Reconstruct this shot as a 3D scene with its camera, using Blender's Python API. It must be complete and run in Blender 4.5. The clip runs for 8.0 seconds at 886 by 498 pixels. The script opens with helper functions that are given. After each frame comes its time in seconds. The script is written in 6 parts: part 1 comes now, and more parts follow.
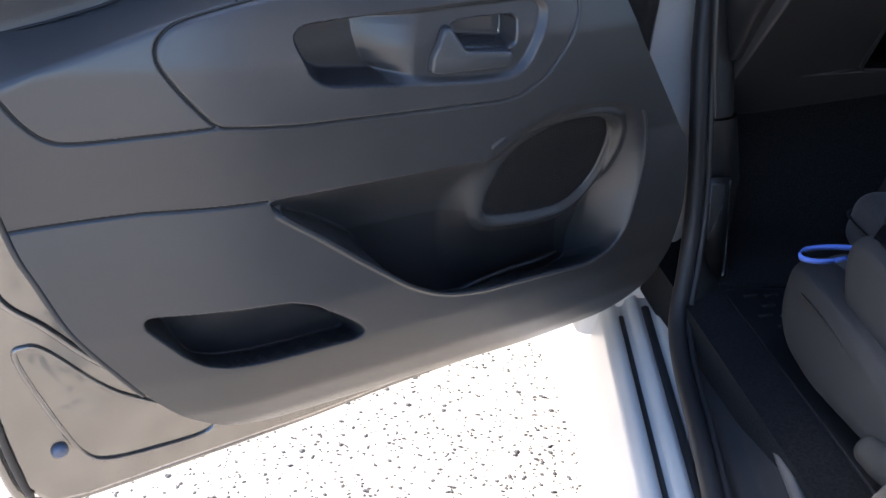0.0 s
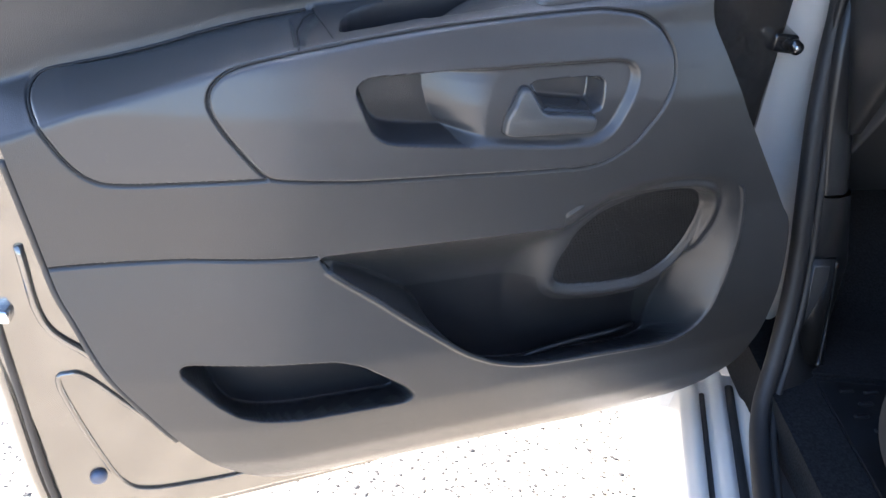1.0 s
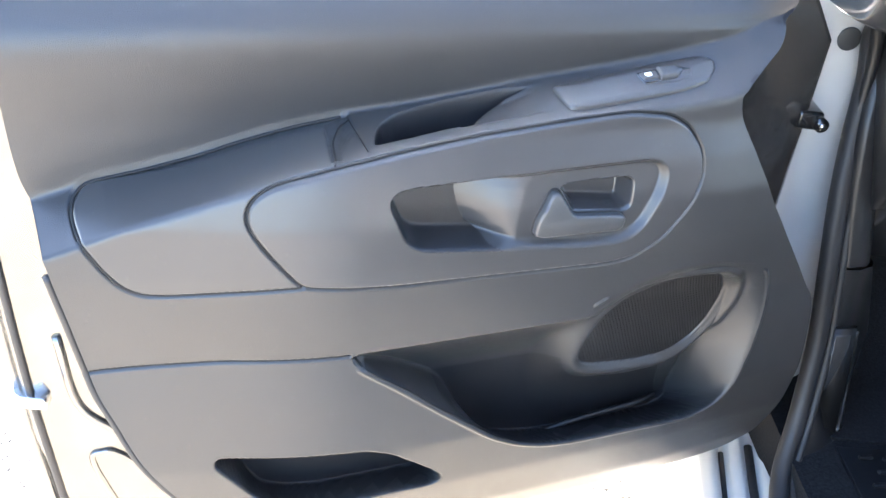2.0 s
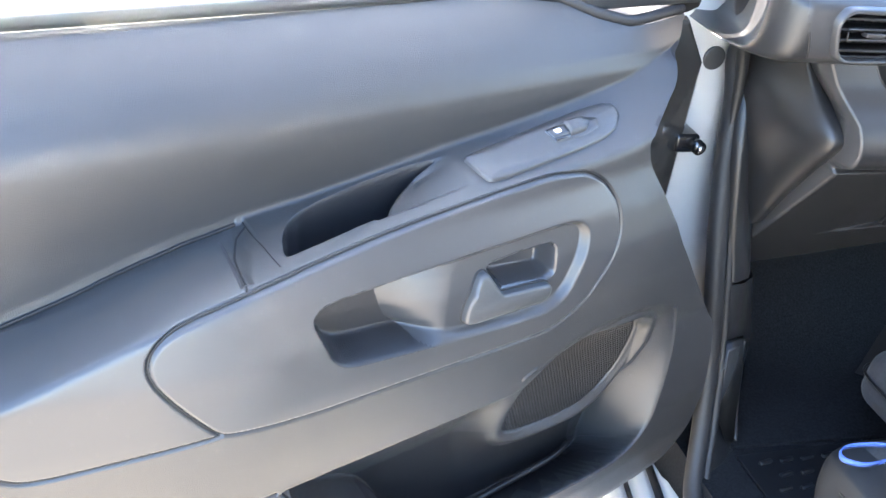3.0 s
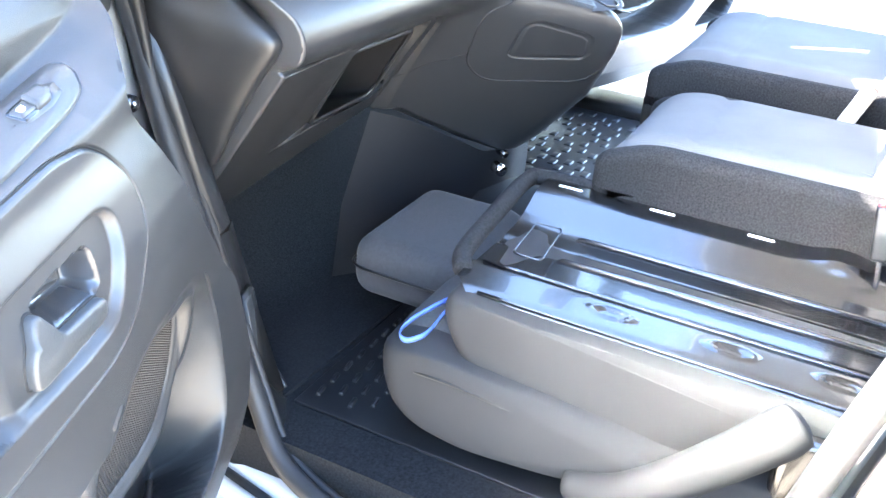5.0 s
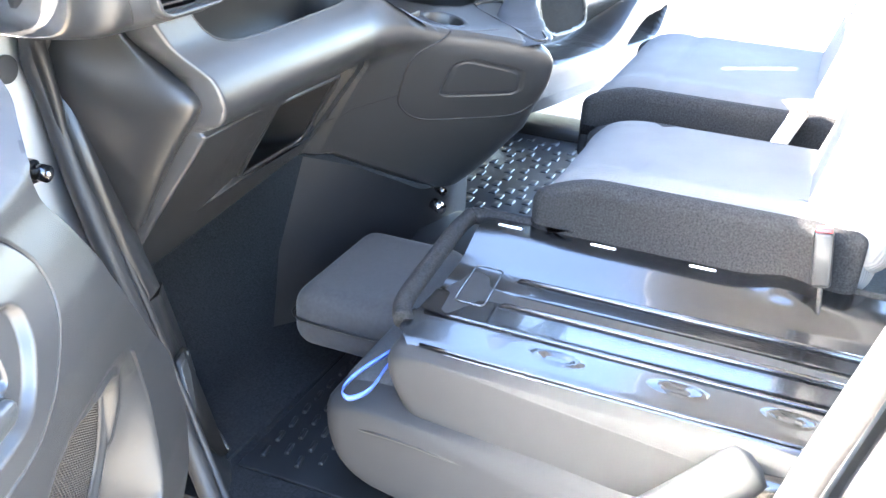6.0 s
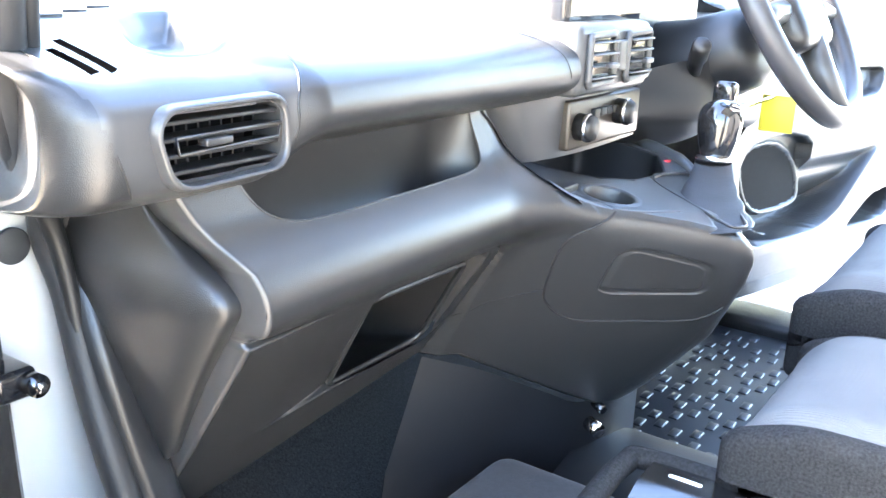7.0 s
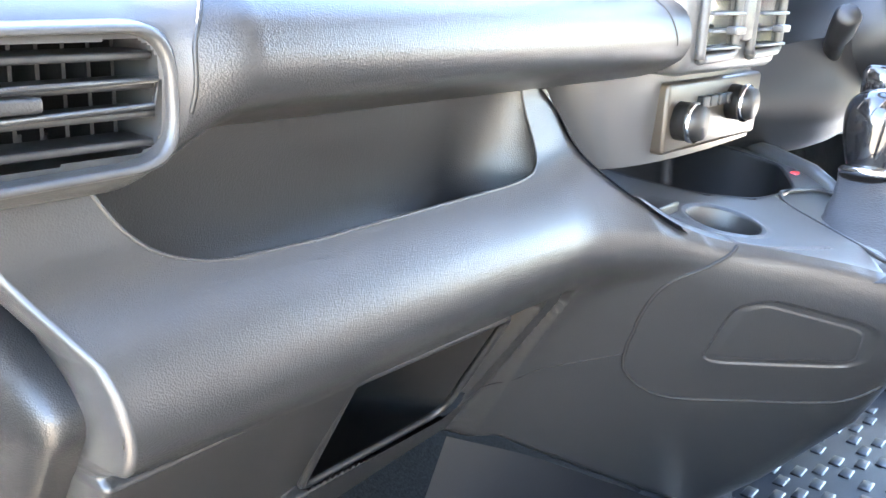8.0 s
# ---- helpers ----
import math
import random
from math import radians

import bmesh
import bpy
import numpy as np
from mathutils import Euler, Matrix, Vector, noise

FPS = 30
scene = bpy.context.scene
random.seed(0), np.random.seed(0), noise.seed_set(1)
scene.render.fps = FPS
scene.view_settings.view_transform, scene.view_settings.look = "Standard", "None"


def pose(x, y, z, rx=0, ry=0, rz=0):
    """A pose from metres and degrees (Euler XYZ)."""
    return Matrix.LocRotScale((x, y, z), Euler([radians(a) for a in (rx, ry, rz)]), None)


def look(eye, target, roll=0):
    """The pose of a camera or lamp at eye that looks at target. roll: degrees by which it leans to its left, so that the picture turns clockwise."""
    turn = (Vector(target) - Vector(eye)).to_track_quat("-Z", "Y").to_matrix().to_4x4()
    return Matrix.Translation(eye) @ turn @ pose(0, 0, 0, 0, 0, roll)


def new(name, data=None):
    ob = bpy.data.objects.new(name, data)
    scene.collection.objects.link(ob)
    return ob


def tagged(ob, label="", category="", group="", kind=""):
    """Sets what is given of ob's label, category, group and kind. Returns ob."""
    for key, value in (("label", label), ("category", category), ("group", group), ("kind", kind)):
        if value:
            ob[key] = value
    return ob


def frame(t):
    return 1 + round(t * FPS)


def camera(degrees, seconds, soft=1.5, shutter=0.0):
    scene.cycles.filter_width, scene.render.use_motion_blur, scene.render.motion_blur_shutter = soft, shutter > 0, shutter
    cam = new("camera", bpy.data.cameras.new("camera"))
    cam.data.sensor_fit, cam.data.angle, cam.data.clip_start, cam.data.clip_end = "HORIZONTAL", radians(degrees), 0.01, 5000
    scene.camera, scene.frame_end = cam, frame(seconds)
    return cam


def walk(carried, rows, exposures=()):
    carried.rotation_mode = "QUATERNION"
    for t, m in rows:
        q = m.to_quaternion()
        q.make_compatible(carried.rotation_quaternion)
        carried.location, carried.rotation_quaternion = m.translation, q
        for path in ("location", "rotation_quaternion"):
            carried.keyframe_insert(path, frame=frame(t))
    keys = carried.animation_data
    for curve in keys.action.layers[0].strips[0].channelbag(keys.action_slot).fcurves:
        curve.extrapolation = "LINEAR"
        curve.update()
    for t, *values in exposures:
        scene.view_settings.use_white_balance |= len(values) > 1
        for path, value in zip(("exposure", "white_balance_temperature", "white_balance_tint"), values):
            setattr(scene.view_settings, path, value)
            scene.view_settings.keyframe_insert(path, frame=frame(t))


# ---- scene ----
cam = camera(51.3, 8.0)
PATH = [
    (0, (-1.344, -0.047, 1.229), (-0.936, 1.602, 0.172), 6.8),
    (0.5, (-1.317, 0.014, 1.228), (-1.024, 1.683, 0.167), 7.9),
    (1, (-1.288, 0.039, 1.252), (-1.106, 1.72, 0.184), 8.4),
    (1.2, (-1.298, 0.045, 1.274), (-1.151, 1.728, 0.204), 8.2),
    (2.3, (-1.337, 0.122, 1.368), (-1.151, 1.782, 0.268), 8.9),
    (2.5, (-1.36, 0.152, 1.373), (-1.037, 1.801, 0.288), 9.0),
    (3, (-1.418, 0.242, 1.362), (-0.822, 1.83, 0.302), 9.1),
    (3.5, (-1.388, 0.359, 1.312), (-0.598, 1.871, 0.268), 8.7),
    (4, (-1.413, 0.417, 1.269), (-0.264, 1.718, 0.276), 8.6),
    (4.5, (-1.47, 0.425, 1.245), (0.015, 1.385, 0.309), 7.3),
    (4.7, (-1.482, 0.428, 1.243), (0.08, 1.275, 0.325), 6.6),
    (5.8, (-1.463, 0.43, 1.267), (0.192, 1.064, 0.341), 3.5),
    (6, (-1.437, 0.433, 1.27), (0.236, 1.087, 0.391), 3.2),
    (6.2, (-1.398, 0.442, 1.266), (0.308, 1.109, 0.464), 2.9),
    (6.4, (-1.331, 0.435, 1.243), (0.395, 1.187, 0.57), 1.6),
    (6.5, (-1.304, 0.455, 1.25), (0.424, 1.224, 0.598), 2.2),
    (7, (-1.124, 0.522, 1.22), (0.456, 1.6, 0.635), 2.2),
    (7.5, (-0.964, 0.604, 1.197), (0.567, 1.749, 0.607), 2.9),
    (8, (-0.854, 0.689, 1.154), (0.655, 1.867, 0.574), 3.0),
]
EXPOSURES = [(0, 2.2, 5650, 18), (0.5, 2.35, 5550, 16), (1.0, 3.0, 5850, 17), (1.2, 3.25, 5900, 17), (2.3, 4.02, 6100, 14), (3.5, 4.44, 6100, 14), (4.7, 5.05, 6100, 13), (5.8, 5.12, 6250, 13), (7.0, 5.13, 6360, 13), (8, 5.36, 6450, 13)]
walk(cam, [(t, look(eye, target, roll)) for t, eye, target, roll in PATH], EXPOSURES)

# ---- world, sun, exposure ----
SUN_DIR = Vector((-0.48, 0.73, 0.40)).normalized()
world = bpy.data.worlds.new("sky_world")
scene.world = world
world.use_nodes = True
wn = world.node_tree.nodes
sky = wn.new("ShaderNodeTexSky")
sky.sky_type, sky.sun_disc = "NISHITA", False
sky.sun_elevation = math.asin(SUN_DIR.z)
sky.sun_rotation = math.atan2(SUN_DIR.x, SUN_DIR.y)
world.node_tree.links.new(sky.outputs[0], wn["Background"].inputs[0])
wn["Background"].inputs[1].default_value = 0.15
sun = new("sun", bpy.data.lights.new("sun", "SUN"))
sun.data.energy, sun.data.angle, sun.data.color = 5.0, radians(0.6), (1.0, 0.89, 0.74)
sun.matrix_world = look(SUN_DIR * 30, (0, 0, 0))


# ---- materials ----
def mat(name, color, rough=0.6, metal=0.0, grain=0.0, scale=400.0, vary=0.0, vscale=6.0, spec=0.5, coat=0.0, sheen=0.0, voronoi=False, relief=0.0006):
    """A principled surface with two scales of variation and fine relief."""
    m = bpy.data.materials.new(name)
    m.use_nodes = True
    nt = m.node_tree
    b = nt.nodes["Principled BSDF"]
    b.inputs["Base Color"].default_value = (*color, 1)
    b.inputs["Roughness"].default_value = rough
    b.inputs["Metallic"].default_value = metal
    b.inputs["Specular IOR Level"].default_value = spec
    b.inputs["Coat Weight"].default_value = coat
    b.inputs["Sheen Weight"].default_value = sheen
    tc = nt.nodes.new("ShaderNodeTexCoord")
    if vary:
        n = nt.nodes.new("ShaderNodeTexNoise")
        n.inputs["Scale"].default_value, n.inputs["Detail"].default_value = vscale, 6
        nt.links.new(tc.outputs["Object"], n.inputs["Vector"])
        r = nt.nodes.new("ShaderNodeValToRGB")
        r.color_ramp.elements[0].position, r.color_ramp.elements[1].position = 0.3, 0.72
        r.color_ramp.elements[0].color = (*[max(0, c * (1 - vary)) for c in color], 1)
        r.color_ramp.elements[1].color = (*[min(1, c * (1 + vary)) for c in color], 1)
        nt.links.new(n.outputs["Fac"], r.inputs[0])
        nt.links.new(r.outputs[0], b.inputs["Base Color"])
        mr = nt.nodes.new("ShaderNodeMapRange")
        mr.inputs[3].default_value, mr.inputs[4].default_value = max(0.02, rough * 0.88), min(1, rough * 1.12)
        nt.links.new(n.outputs["Fac"], mr.inputs[0])
        nt.links.new(mr.outputs[0], b.inputs["Roughness"])
    if grain:
        g = nt.nodes.new("ShaderNodeTexVoronoi" if voronoi else "ShaderNodeTexNoise")
        g.inputs["Scale"].default_value = scale
        nt.links.new(tc.outputs["Object"], g.inputs["Vector"])
        bp = nt.nodes.new("ShaderNodeBump")
        bp.inputs["Strength"].default_value, bp.inputs["Distance"].default_value = grain, relief
        nt.links.new(g.outputs[0], bp.inputs["Height"])
        nt.links.new(bp.outputs[0], b.inputs["Normal"])
        nt.links.new(bp.outputs[0], b.inputs["Coat Normal"])
    return m


PLASTIC = mat("moulded_plastic", (0.031, 0.031, 0.0315), 0.33, grain=0.3, scale=1150, vary=0.10, vscale=3, voronoi=True)
PLASTIC_BLACK = mat("black_moulded_plastic", (0.019, 0.019, 0.0195), 0.30, grain=0.28, scale=1150, vary=0.10, vscale=3, voronoi=True)
PLASTIC_SOFT = mat("satin_plastic", (0.038, 0.038, 0.039), 0.29, grain=0.13, scale=1500, vary=0.08, vscale=4, voronoi=True)
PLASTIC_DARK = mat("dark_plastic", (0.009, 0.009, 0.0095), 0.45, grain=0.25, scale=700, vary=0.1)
PLASTIC_GREY = mat("grey_plastic", (0.048, 0.049, 0.050), 0.36, grain=0.3, scale=500, vary=0.08)
GLOSS_BLACK = mat("gloss_black", (0.012, 0.012, 0.013), 0.12, coat=0.6)
GRILLE_CLOTH = mat("matt_speaker_mesh", (0.012, 0.012, 0.0125), 0.85, grain=0.8, scale=900, vary=0.2, vscale=200, spec=0.08)
GLOSS_GREY = mat("satin_gloss_plastic", (0.035, 0.035, 0.037), 0.16, coat=0.3, grain=0.05, scale=900, vary=0.1)
# darker trim: interior shade of the door's hollows as colour; also the black console foot
HOLLOW_SHADE_AND_FOOT = mat("hollow_shade_and_foot_black", (0.013, 0.013, 0.0145), 0.42, grain=0.3, scale=900, vary=0.1, vscale=20, voronoi=True)
SEAM_DARK = mat("joint_shadow_gap", (0.004, 0.004, 0.0045), 0.7, grain=0.1)
RUBBER = mat("seal_rubber", (0.018, 0.018, 0.019), 0.55, grain=0.3, scale=300, vary=0.15)
PAINT = mat("silver_paint", (0.175, 0.168, 0.156), 0.22, metal=0.8, coat=0.8, grain=0.4, scale=22, vary=0.14, vscale=18, relief=0.006)
CHROME = mat("chrome", (0.75, 0.75, 0.76), 0.12, metal=1.0, vary=0.04)
STEEL_BLACK = mat("black_enamel_steel", (0.005, 0.005, 0.0055), 0.21, coat=0.35, grain=0.06, scale=30, vary=0.2, relief=0.002, spec=1.0)
FABRIC = mat("grey_seat_fabric", (0.07, 0.072, 0.076), 0.9, grain=0.8, scale=900, vary=0.10, vscale=8, spec=0.2)
FABRIC_DARK = mat("charcoal_seat_fabric", (0.019, 0.019, 0.020), 0.95, grain=1.0, scale=900, vary=0.6, vscale=350, spec=0.15)
VINYL = mat("grey_seat_vinyl", (0.0275, 0.028, 0.0295), 0.75, spec=0.15, grain=0.3, scale=800, vary=0.08, vscale=5)
CARPET = mat("black_carpet", (0.0145, 0.015, 0.0165), 0.97, grain=1.0, scale=420, vary=0.55, vscale=300, spec=0.12)
# charcoal seat fabric again, lightened for the sky light on the headrest
FABRIC_DARK_LIT = mat("charcoal_fabric_skylit", (0.042, 0.042, 0.045), 0.9, grain=0.7, scale=700, vary=0.15, vscale=200, spec=0.2, sheen=0.1)
MAT_RUBBER = mat("rubber_mat", (0.010, 0.0105, 0.012), 0.45, spec=0.35, grain=0.2, scale=500, vary=0.2, vscale=20)
CORD = mat("pale_blue_cord", (0.07, 0.14, 0.50), 0.6, grain=0.5, scale=1500)
RED = mat("red_plastic", (0.6, 0.03, 0.03), 0.35)
YELLOW = mat("yellow_card", (0.75, 0.62, 0.05), 0.6)
WHITE = mat("white_lens", (0.8, 0.8, 0.78), 0.3)
GRAVEL = mat("exposed_aggregate", (0.50, 0.435, 0.33), 0.85, grain=1.0, scale=90, vary=0.2, vscale=60)
BRIGHT_GROUND = mat("overexposed_ground", (0.46, 0.445, 0.41), 0.85, grain=0.6, scale=200, vary=0.08, vscale=4)


# ---- shape helpers ----
def linked(name, me, material, parent=None, label="", smooth=True):
    me.materials.append(material)
    if smooth:
        me.polygons.foreach_set("use_smooth", [True] * len(me.polygons))
    ob = new(name, me)
    if parent is not None:
        ob.parent = parent
        if parent.parent is None:
            ob.matrix_parent_inverse = parent.matrix_basis.inverted()
    if label:
        ob["label"] = label
    return ob


def part(name, bm, material, parent=None, label="", smooth=True):
    me = bpy.data.meshes.new(name)
    if isinstance(bm, bmesh.types.BMesh):
        bm.to_mesh(me)
        bm.free()
    else:
        me.from_pydata(*bm)
    return linked(name, me, material, parent, label, smooth)


def thing(name, at, label, category, group="", kind=""):
    ob = new(name)
    ob.empty_display_size = 0.05
    ob.matrix_basis = Matrix.Translation(at)
    return tagged(ob, label, category, group, kind)


def spline(pts, n, closed=False):
    """A smooth curve through a few control points, n samples (numpy)."""
    p = np.array(pts, float)
    if closed:
        p = np.vstack([p[-1], p, p[0], p[1]])
    else:
        p = np.vstack([2 * p[0] - p[1], p, 2 * p[-1] - p[-2]])
    k = len(p) - 3
    t = np.linspace(0, k, n, endpoint=not closed)
    i = np.minimum(t.astype(int), k - 1)
    f = (t - i)[:, None]
    a, b, c, d = p[i], p[i + 1], p[i + 2], p[i + 3]
    return 0.5 * (2 * b + (c - a) * f + (2 * a - 5 * b + 4 * c - d) * f ** 2 + (3 * b - a - 3 * c + d) * f ** 3)


def soft(pts, n=120, k=3):
    """A closed outline with its corners rounded off."""
    p = np.array(list(pts) + [pts[0]], float)
    q = poly(p, n + 1)[:-1]
    for _ in range(k):
        q = 0.25 * np.roll(q, 1, 0) + 0.5 * q + 0.25 * np.roll(q, -1, 0)
    return q


def poly(pts, n):
    """The polyline through the points, resampled evenly."""
    p = np.array(pts, float)
    d = np.r_[0, np.cumsum(np.linalg.norm(np.diff(p, axis=0), axis=1))]
    t = np.linspace(0, d[-1], n)
    return np.stack([np.interp(t, d, p[:, k]) for k in range(p.shape[1])], 1)


def sheet(P, wrap_u=False, wrap_v=False, keep=None):
    """A quad mesh over an array of places (nu, nv, 3), for part()."""
    nu, nv = P.shape[:2]
    i, j = np.meshgrid(np.arange(nu if wrap_u else nu - 1), np.arange(nv if wrap_v else nv - 1), indexing="ij")
    i, j = i.ravel(), j.ravel()
    if keep is not None:
        k = keep.ravel()
        i, j = i[k], j[k]
    i1, j1 = (i + 1) % nu, (j + 1) % nv
    f = np.stack([i * nv + j, i1 * nv + j, i1 * nv + j1, i * nv + j1], 1)
    used = np.unique(f)
    back = np.zeros(nu * nv, int)
    back[used] = np.arange(len(used))
    return P.reshape(-1, 3)[used].tolist(), [], back[f].tolist()


def loft(sections, closed=False, caps=False):
    """A skin over equal-length sections, each a list of places."""
    P = np.array(sections, float)
    v, e, f = sheet(P, wrap_v=closed)
    if caps:
        n = P.shape[1]
        f.append(list(range(n))[::-1])
        f.append([len(v) - n + k for k in range(n)])
    return v, e, f


def tube(pts, r, sides=8, closed=False):
    """A round bar along a line of places; r may be one radius or one for each place."""
    p = np.array(pts, float)
    n = len(p)
    rr = np.broadcast_to(np.array(r, float), (n,))
    if closed:
        t = np.roll(p, -1, 0) - np.roll(p, 1, 0)
    else:
        t = np.gradient(p, axis=0)
    t /= np.linalg.norm(t, axis=1)[:, None] + 1e-12
    side = np.cross(t[0], (0, 0, 1))
    if np.linalg.norm(side) < 0.1:
        side = np.cross(t[0], (1, 0, 0))
    rings = []
    for k in range(n):
        side = side - t[k] * (side @ t[k])
        side /= np.linalg.norm(side)
        up = np.cross(side, t[k])
        a = np.linspace(0, 2 * np.pi, sides, endpoint=False)
        rings.append(p[k] + rr[k] * (np.cos(a)[:, None] * side + np.sin(a)[:, None] * up))
    P = np.array(rings)
    v, e, f = sheet(P, wrap_u=closed, wrap_v=True)
    if not closed:
        f.append(list(range(sides)))
        f.append([len(v) - sides + k for k in range(sides)][::-1])
    return v, e, f


def block(x0, x1, y0, y1, z0, z1, r=0.01, seg=3, m=None):
    """A box with rounded edges between two corners."""
    bm = bmesh.new()
    bmesh.ops.create_cube(bm, size=1)
    for v in bm.verts:
        v.co = Vector(((x0 + x1) / 2 + v.co.x * (x1 - x0), (y0 + y1) / 2 + v.co.y * (y1 - y0), (z0 + z1) / 2 + v.co.z * (z1 - z0)))
    if r:
        bmesh.ops.bevel(bm, geom=bm.edges[:], offset=r, segments=seg, profile=0.5, affect="EDGES", clamp_overlap=True)
    if m is not None:
        bmesh.ops.transform(bm, matrix=m, verts=bm.verts)
    return bm


def slab(outline, a, b, r=0.0, seg=2):
    """A plate: an outline of places in the plane, moved by vector a (bottom) and b (top), edges bevelled by r."""
    bm = bmesh.new()
    lo = [bm.verts.new(Vector(p) + Vector(a)) for p in outline]
    hi = [bm.verts.new(Vector(p) + Vector(b)) for p in outline]
    n = len(lo)
    bm.faces.new(lo[::-1])
    top = bm.faces.new(hi)
    for k in range(n):
        bm.faces.new((lo[k], lo[(k + 1) % n], hi[(k + 1) % n], hi[k]))
    bmesh.ops.recalc_face_normals(bm, faces=bm.faces[:])
    if r:
        bmesh.ops.bevel(bm, geom=list(top.edges), offset=r, segments=seg, profile=0.5, affect="EDGES", clamp_overlap=True)
    return bm


def cushion(x0, x1, y0, y1, z0, z1, r=0.04, n=26, crown=0.0, power=5.0):
    """A soft upholstered block: a superellipsoid-edged box with a crowned top."""
    bm = block(-1, 1, -1, 1, -1, 1, 0)
    bmesh.ops.subdivide_edges(bm, edges=bm.edges[:], cuts=n, use_grid_fill=True)
    c = Vector(((x0 + x1) / 2, (y0 + y1) / 2, (z0 + z1) / 2))
    h = Vector(((x1 - x0) / 2, (y1 - y0) / 2, (z1 - z0) / 2))
    for v in bm.verts:
        q = Vector([s * k for s, k in zip(v.co, h)])
        inner = Vector([max(-k + r, min(k - r, s)) for s, k in zip(q, h)])
        d = q - inner
        if d.length > 1e-9:
            q = inner + d.normalized() * min(r, max(abs(d.x), abs(d.y), abs(d.z)))
        if q.z > 0:
            q.z += crown * (1 - (q.x / h.x) ** 2) * (1 - (q.y / h.y) ** 2)
        v.co = q + c
    return bm


def smooth01(x):
    x = np.clip(x, 0, 1)
    return x * x * (3 - 2 * x)


def signed(P, U, V):
    """Distance into a closed outline (positive inside) for arrays of U, V."""
    p = np.array(P, float)
    d2 = np.full(U.shape, 1e9)
    inside = np.zeros(U.shape, bool)
    for a, b in zip(p, np.roll(p, -1, 0)):
        e = b - a
        k = np.clip(((U - a[0]) * e[0] + (V - a[1]) * e[1]) / (e @ e + 1e-12), 0, 1)
        d2 = np.minimum(d2, (U - a[0] - k * e[0]) ** 2 + (V - a[1] - k * e[1]) ** 2)
        cross = (a[1] > V) != (b[1] > V)
        with np.errstate(divide="ignore", invalid="ignore"):
            xi = a[0] + (V - a[1]) * e[0] / (e[1] if abs(e[1]) > 1e-12 else 1e-12)
        inside ^= cross & (U < xi)
    d = np.sqrt(d2)
    return np.where(inside, d, -d)


def near(P, U, V):
    """Distance to an open line for arrays of U, V."""
    p = np.array(P, float)
    d2 = np.full(U.shape, 1e9)
    for a, b in zip(p[:-1], p[1:]):
        e = b - a
        k = np.clip(((U - a[0]) * e[0] + (V - a[1]) * e[1]) / (e @ e + 1e-12), 0, 1)
        d2 = np.minimum(d2, (U - a[0] - k * e[0]) ** 2 + (V - a[1] - k * e[1]) ** 2)
    return np.sqrt(d2)


# ---- ground ----
GROUND = -0.06
part("ground", ([(-300, -300, GROUND), (300, -300, GROUND), (300, 300, GROUND), (-300, 300, GROUND)], [], [(0, 1, 2, 3)]), GRAVEL, smooth=False)
tagged(bpy.data.objects["ground"], "pale exposed aggregate driveway with dark pebbles", "ground", kind="structure")

# ---- front passenger door, standing open ----
DH, DU, DN = np.array((-0.765, 1.016, 0.0)), np.array((-0.9343, -0.3566, 0.0)), np.array((0.3566, -0.9343, 0.0))


def D(u, v, w):
    """Places of the door: u from the hinge side to the free edge, v up, w out of the inner face."""
    u, v, w = np.broadcast_arrays(np.asarray(u, float), np.asarray(v, float), np.asarray(w, float))
    return DH + u[..., None] * DU + w[..., None] * DN + v[..., None] * np.array((0, 0, 1.0))


UL = [(0.418, 0.50), (0.427, 0.588), (0.45, 0.653), (0.501, 0.715), (0.575, 0.77), (0.631, 0.805), (0.687, 0.827), (0.726, 0.841), (0.805, 0.857), (0.884, 0.873), (0.952, 0.886), (1.14, 0.893)]
UR = [(0.418, 0.12), (0.427, 0.06), (0.45, 0.03), (0.498, -0.004), (0.564, -0.019), (0.65, -0.018), (0.714, -0.008), (0.741, 0.01), (0.773, 0.035), (0.832, 0.083), (0.886, 0.126), (0.956, 0.173), (0.985, 0.187), (1.0, 0.186), (1.014, 0.162), (1.032, 0.128), (1.046, 0.112), (1.053, 0.104), (1.06, 0.08), (1.075, 0.062), (1.09, 0.05), (1.14, 0.035)]
UR, UL = ([tuple(p) for p in spline(line, 140)] for line in (UR, UL))
VT = [(-0.1, 1.078), (0.16, 1.081), (0.20, 1.09), (0.24, 1.104), (0.32, 1.112), (0.9, 1.119)]
VB = [(-0.1, 1.072), (0.08, 1.066), (0.137, 1.053), (0.186, 1.035), (0.27, 1.018), (0.324, 1.009), (0.401, 0.998), (0.473, 0.985), (0.541, 0.974), (0.593, 0.968), (0.667, 0.954), (0.739, 0.934), (0.786, 0.923), (0.816, 0.917), (0.85, 0.905), (0.9, 0.89)]
VF = [(-0.1, 1.05), (0.05, 1.046), (0.114, 1.036), (0.15, 1.015), (0.20, 0.998), (0.25, 0.991), (0.32, 0.9885), (0.397, 0.983), (0.485, 0.9745), (0.59, 0.961), (0.626, 0.9555), (0.665, 0.947), (0.709, 0.934), (0.806, 0.900), (0.85, 0.882), (0.9, 0.865)]


def at(table, x):
    t = np.array(table)
    return np.interp(x, t[:, 0], t[:, 1])


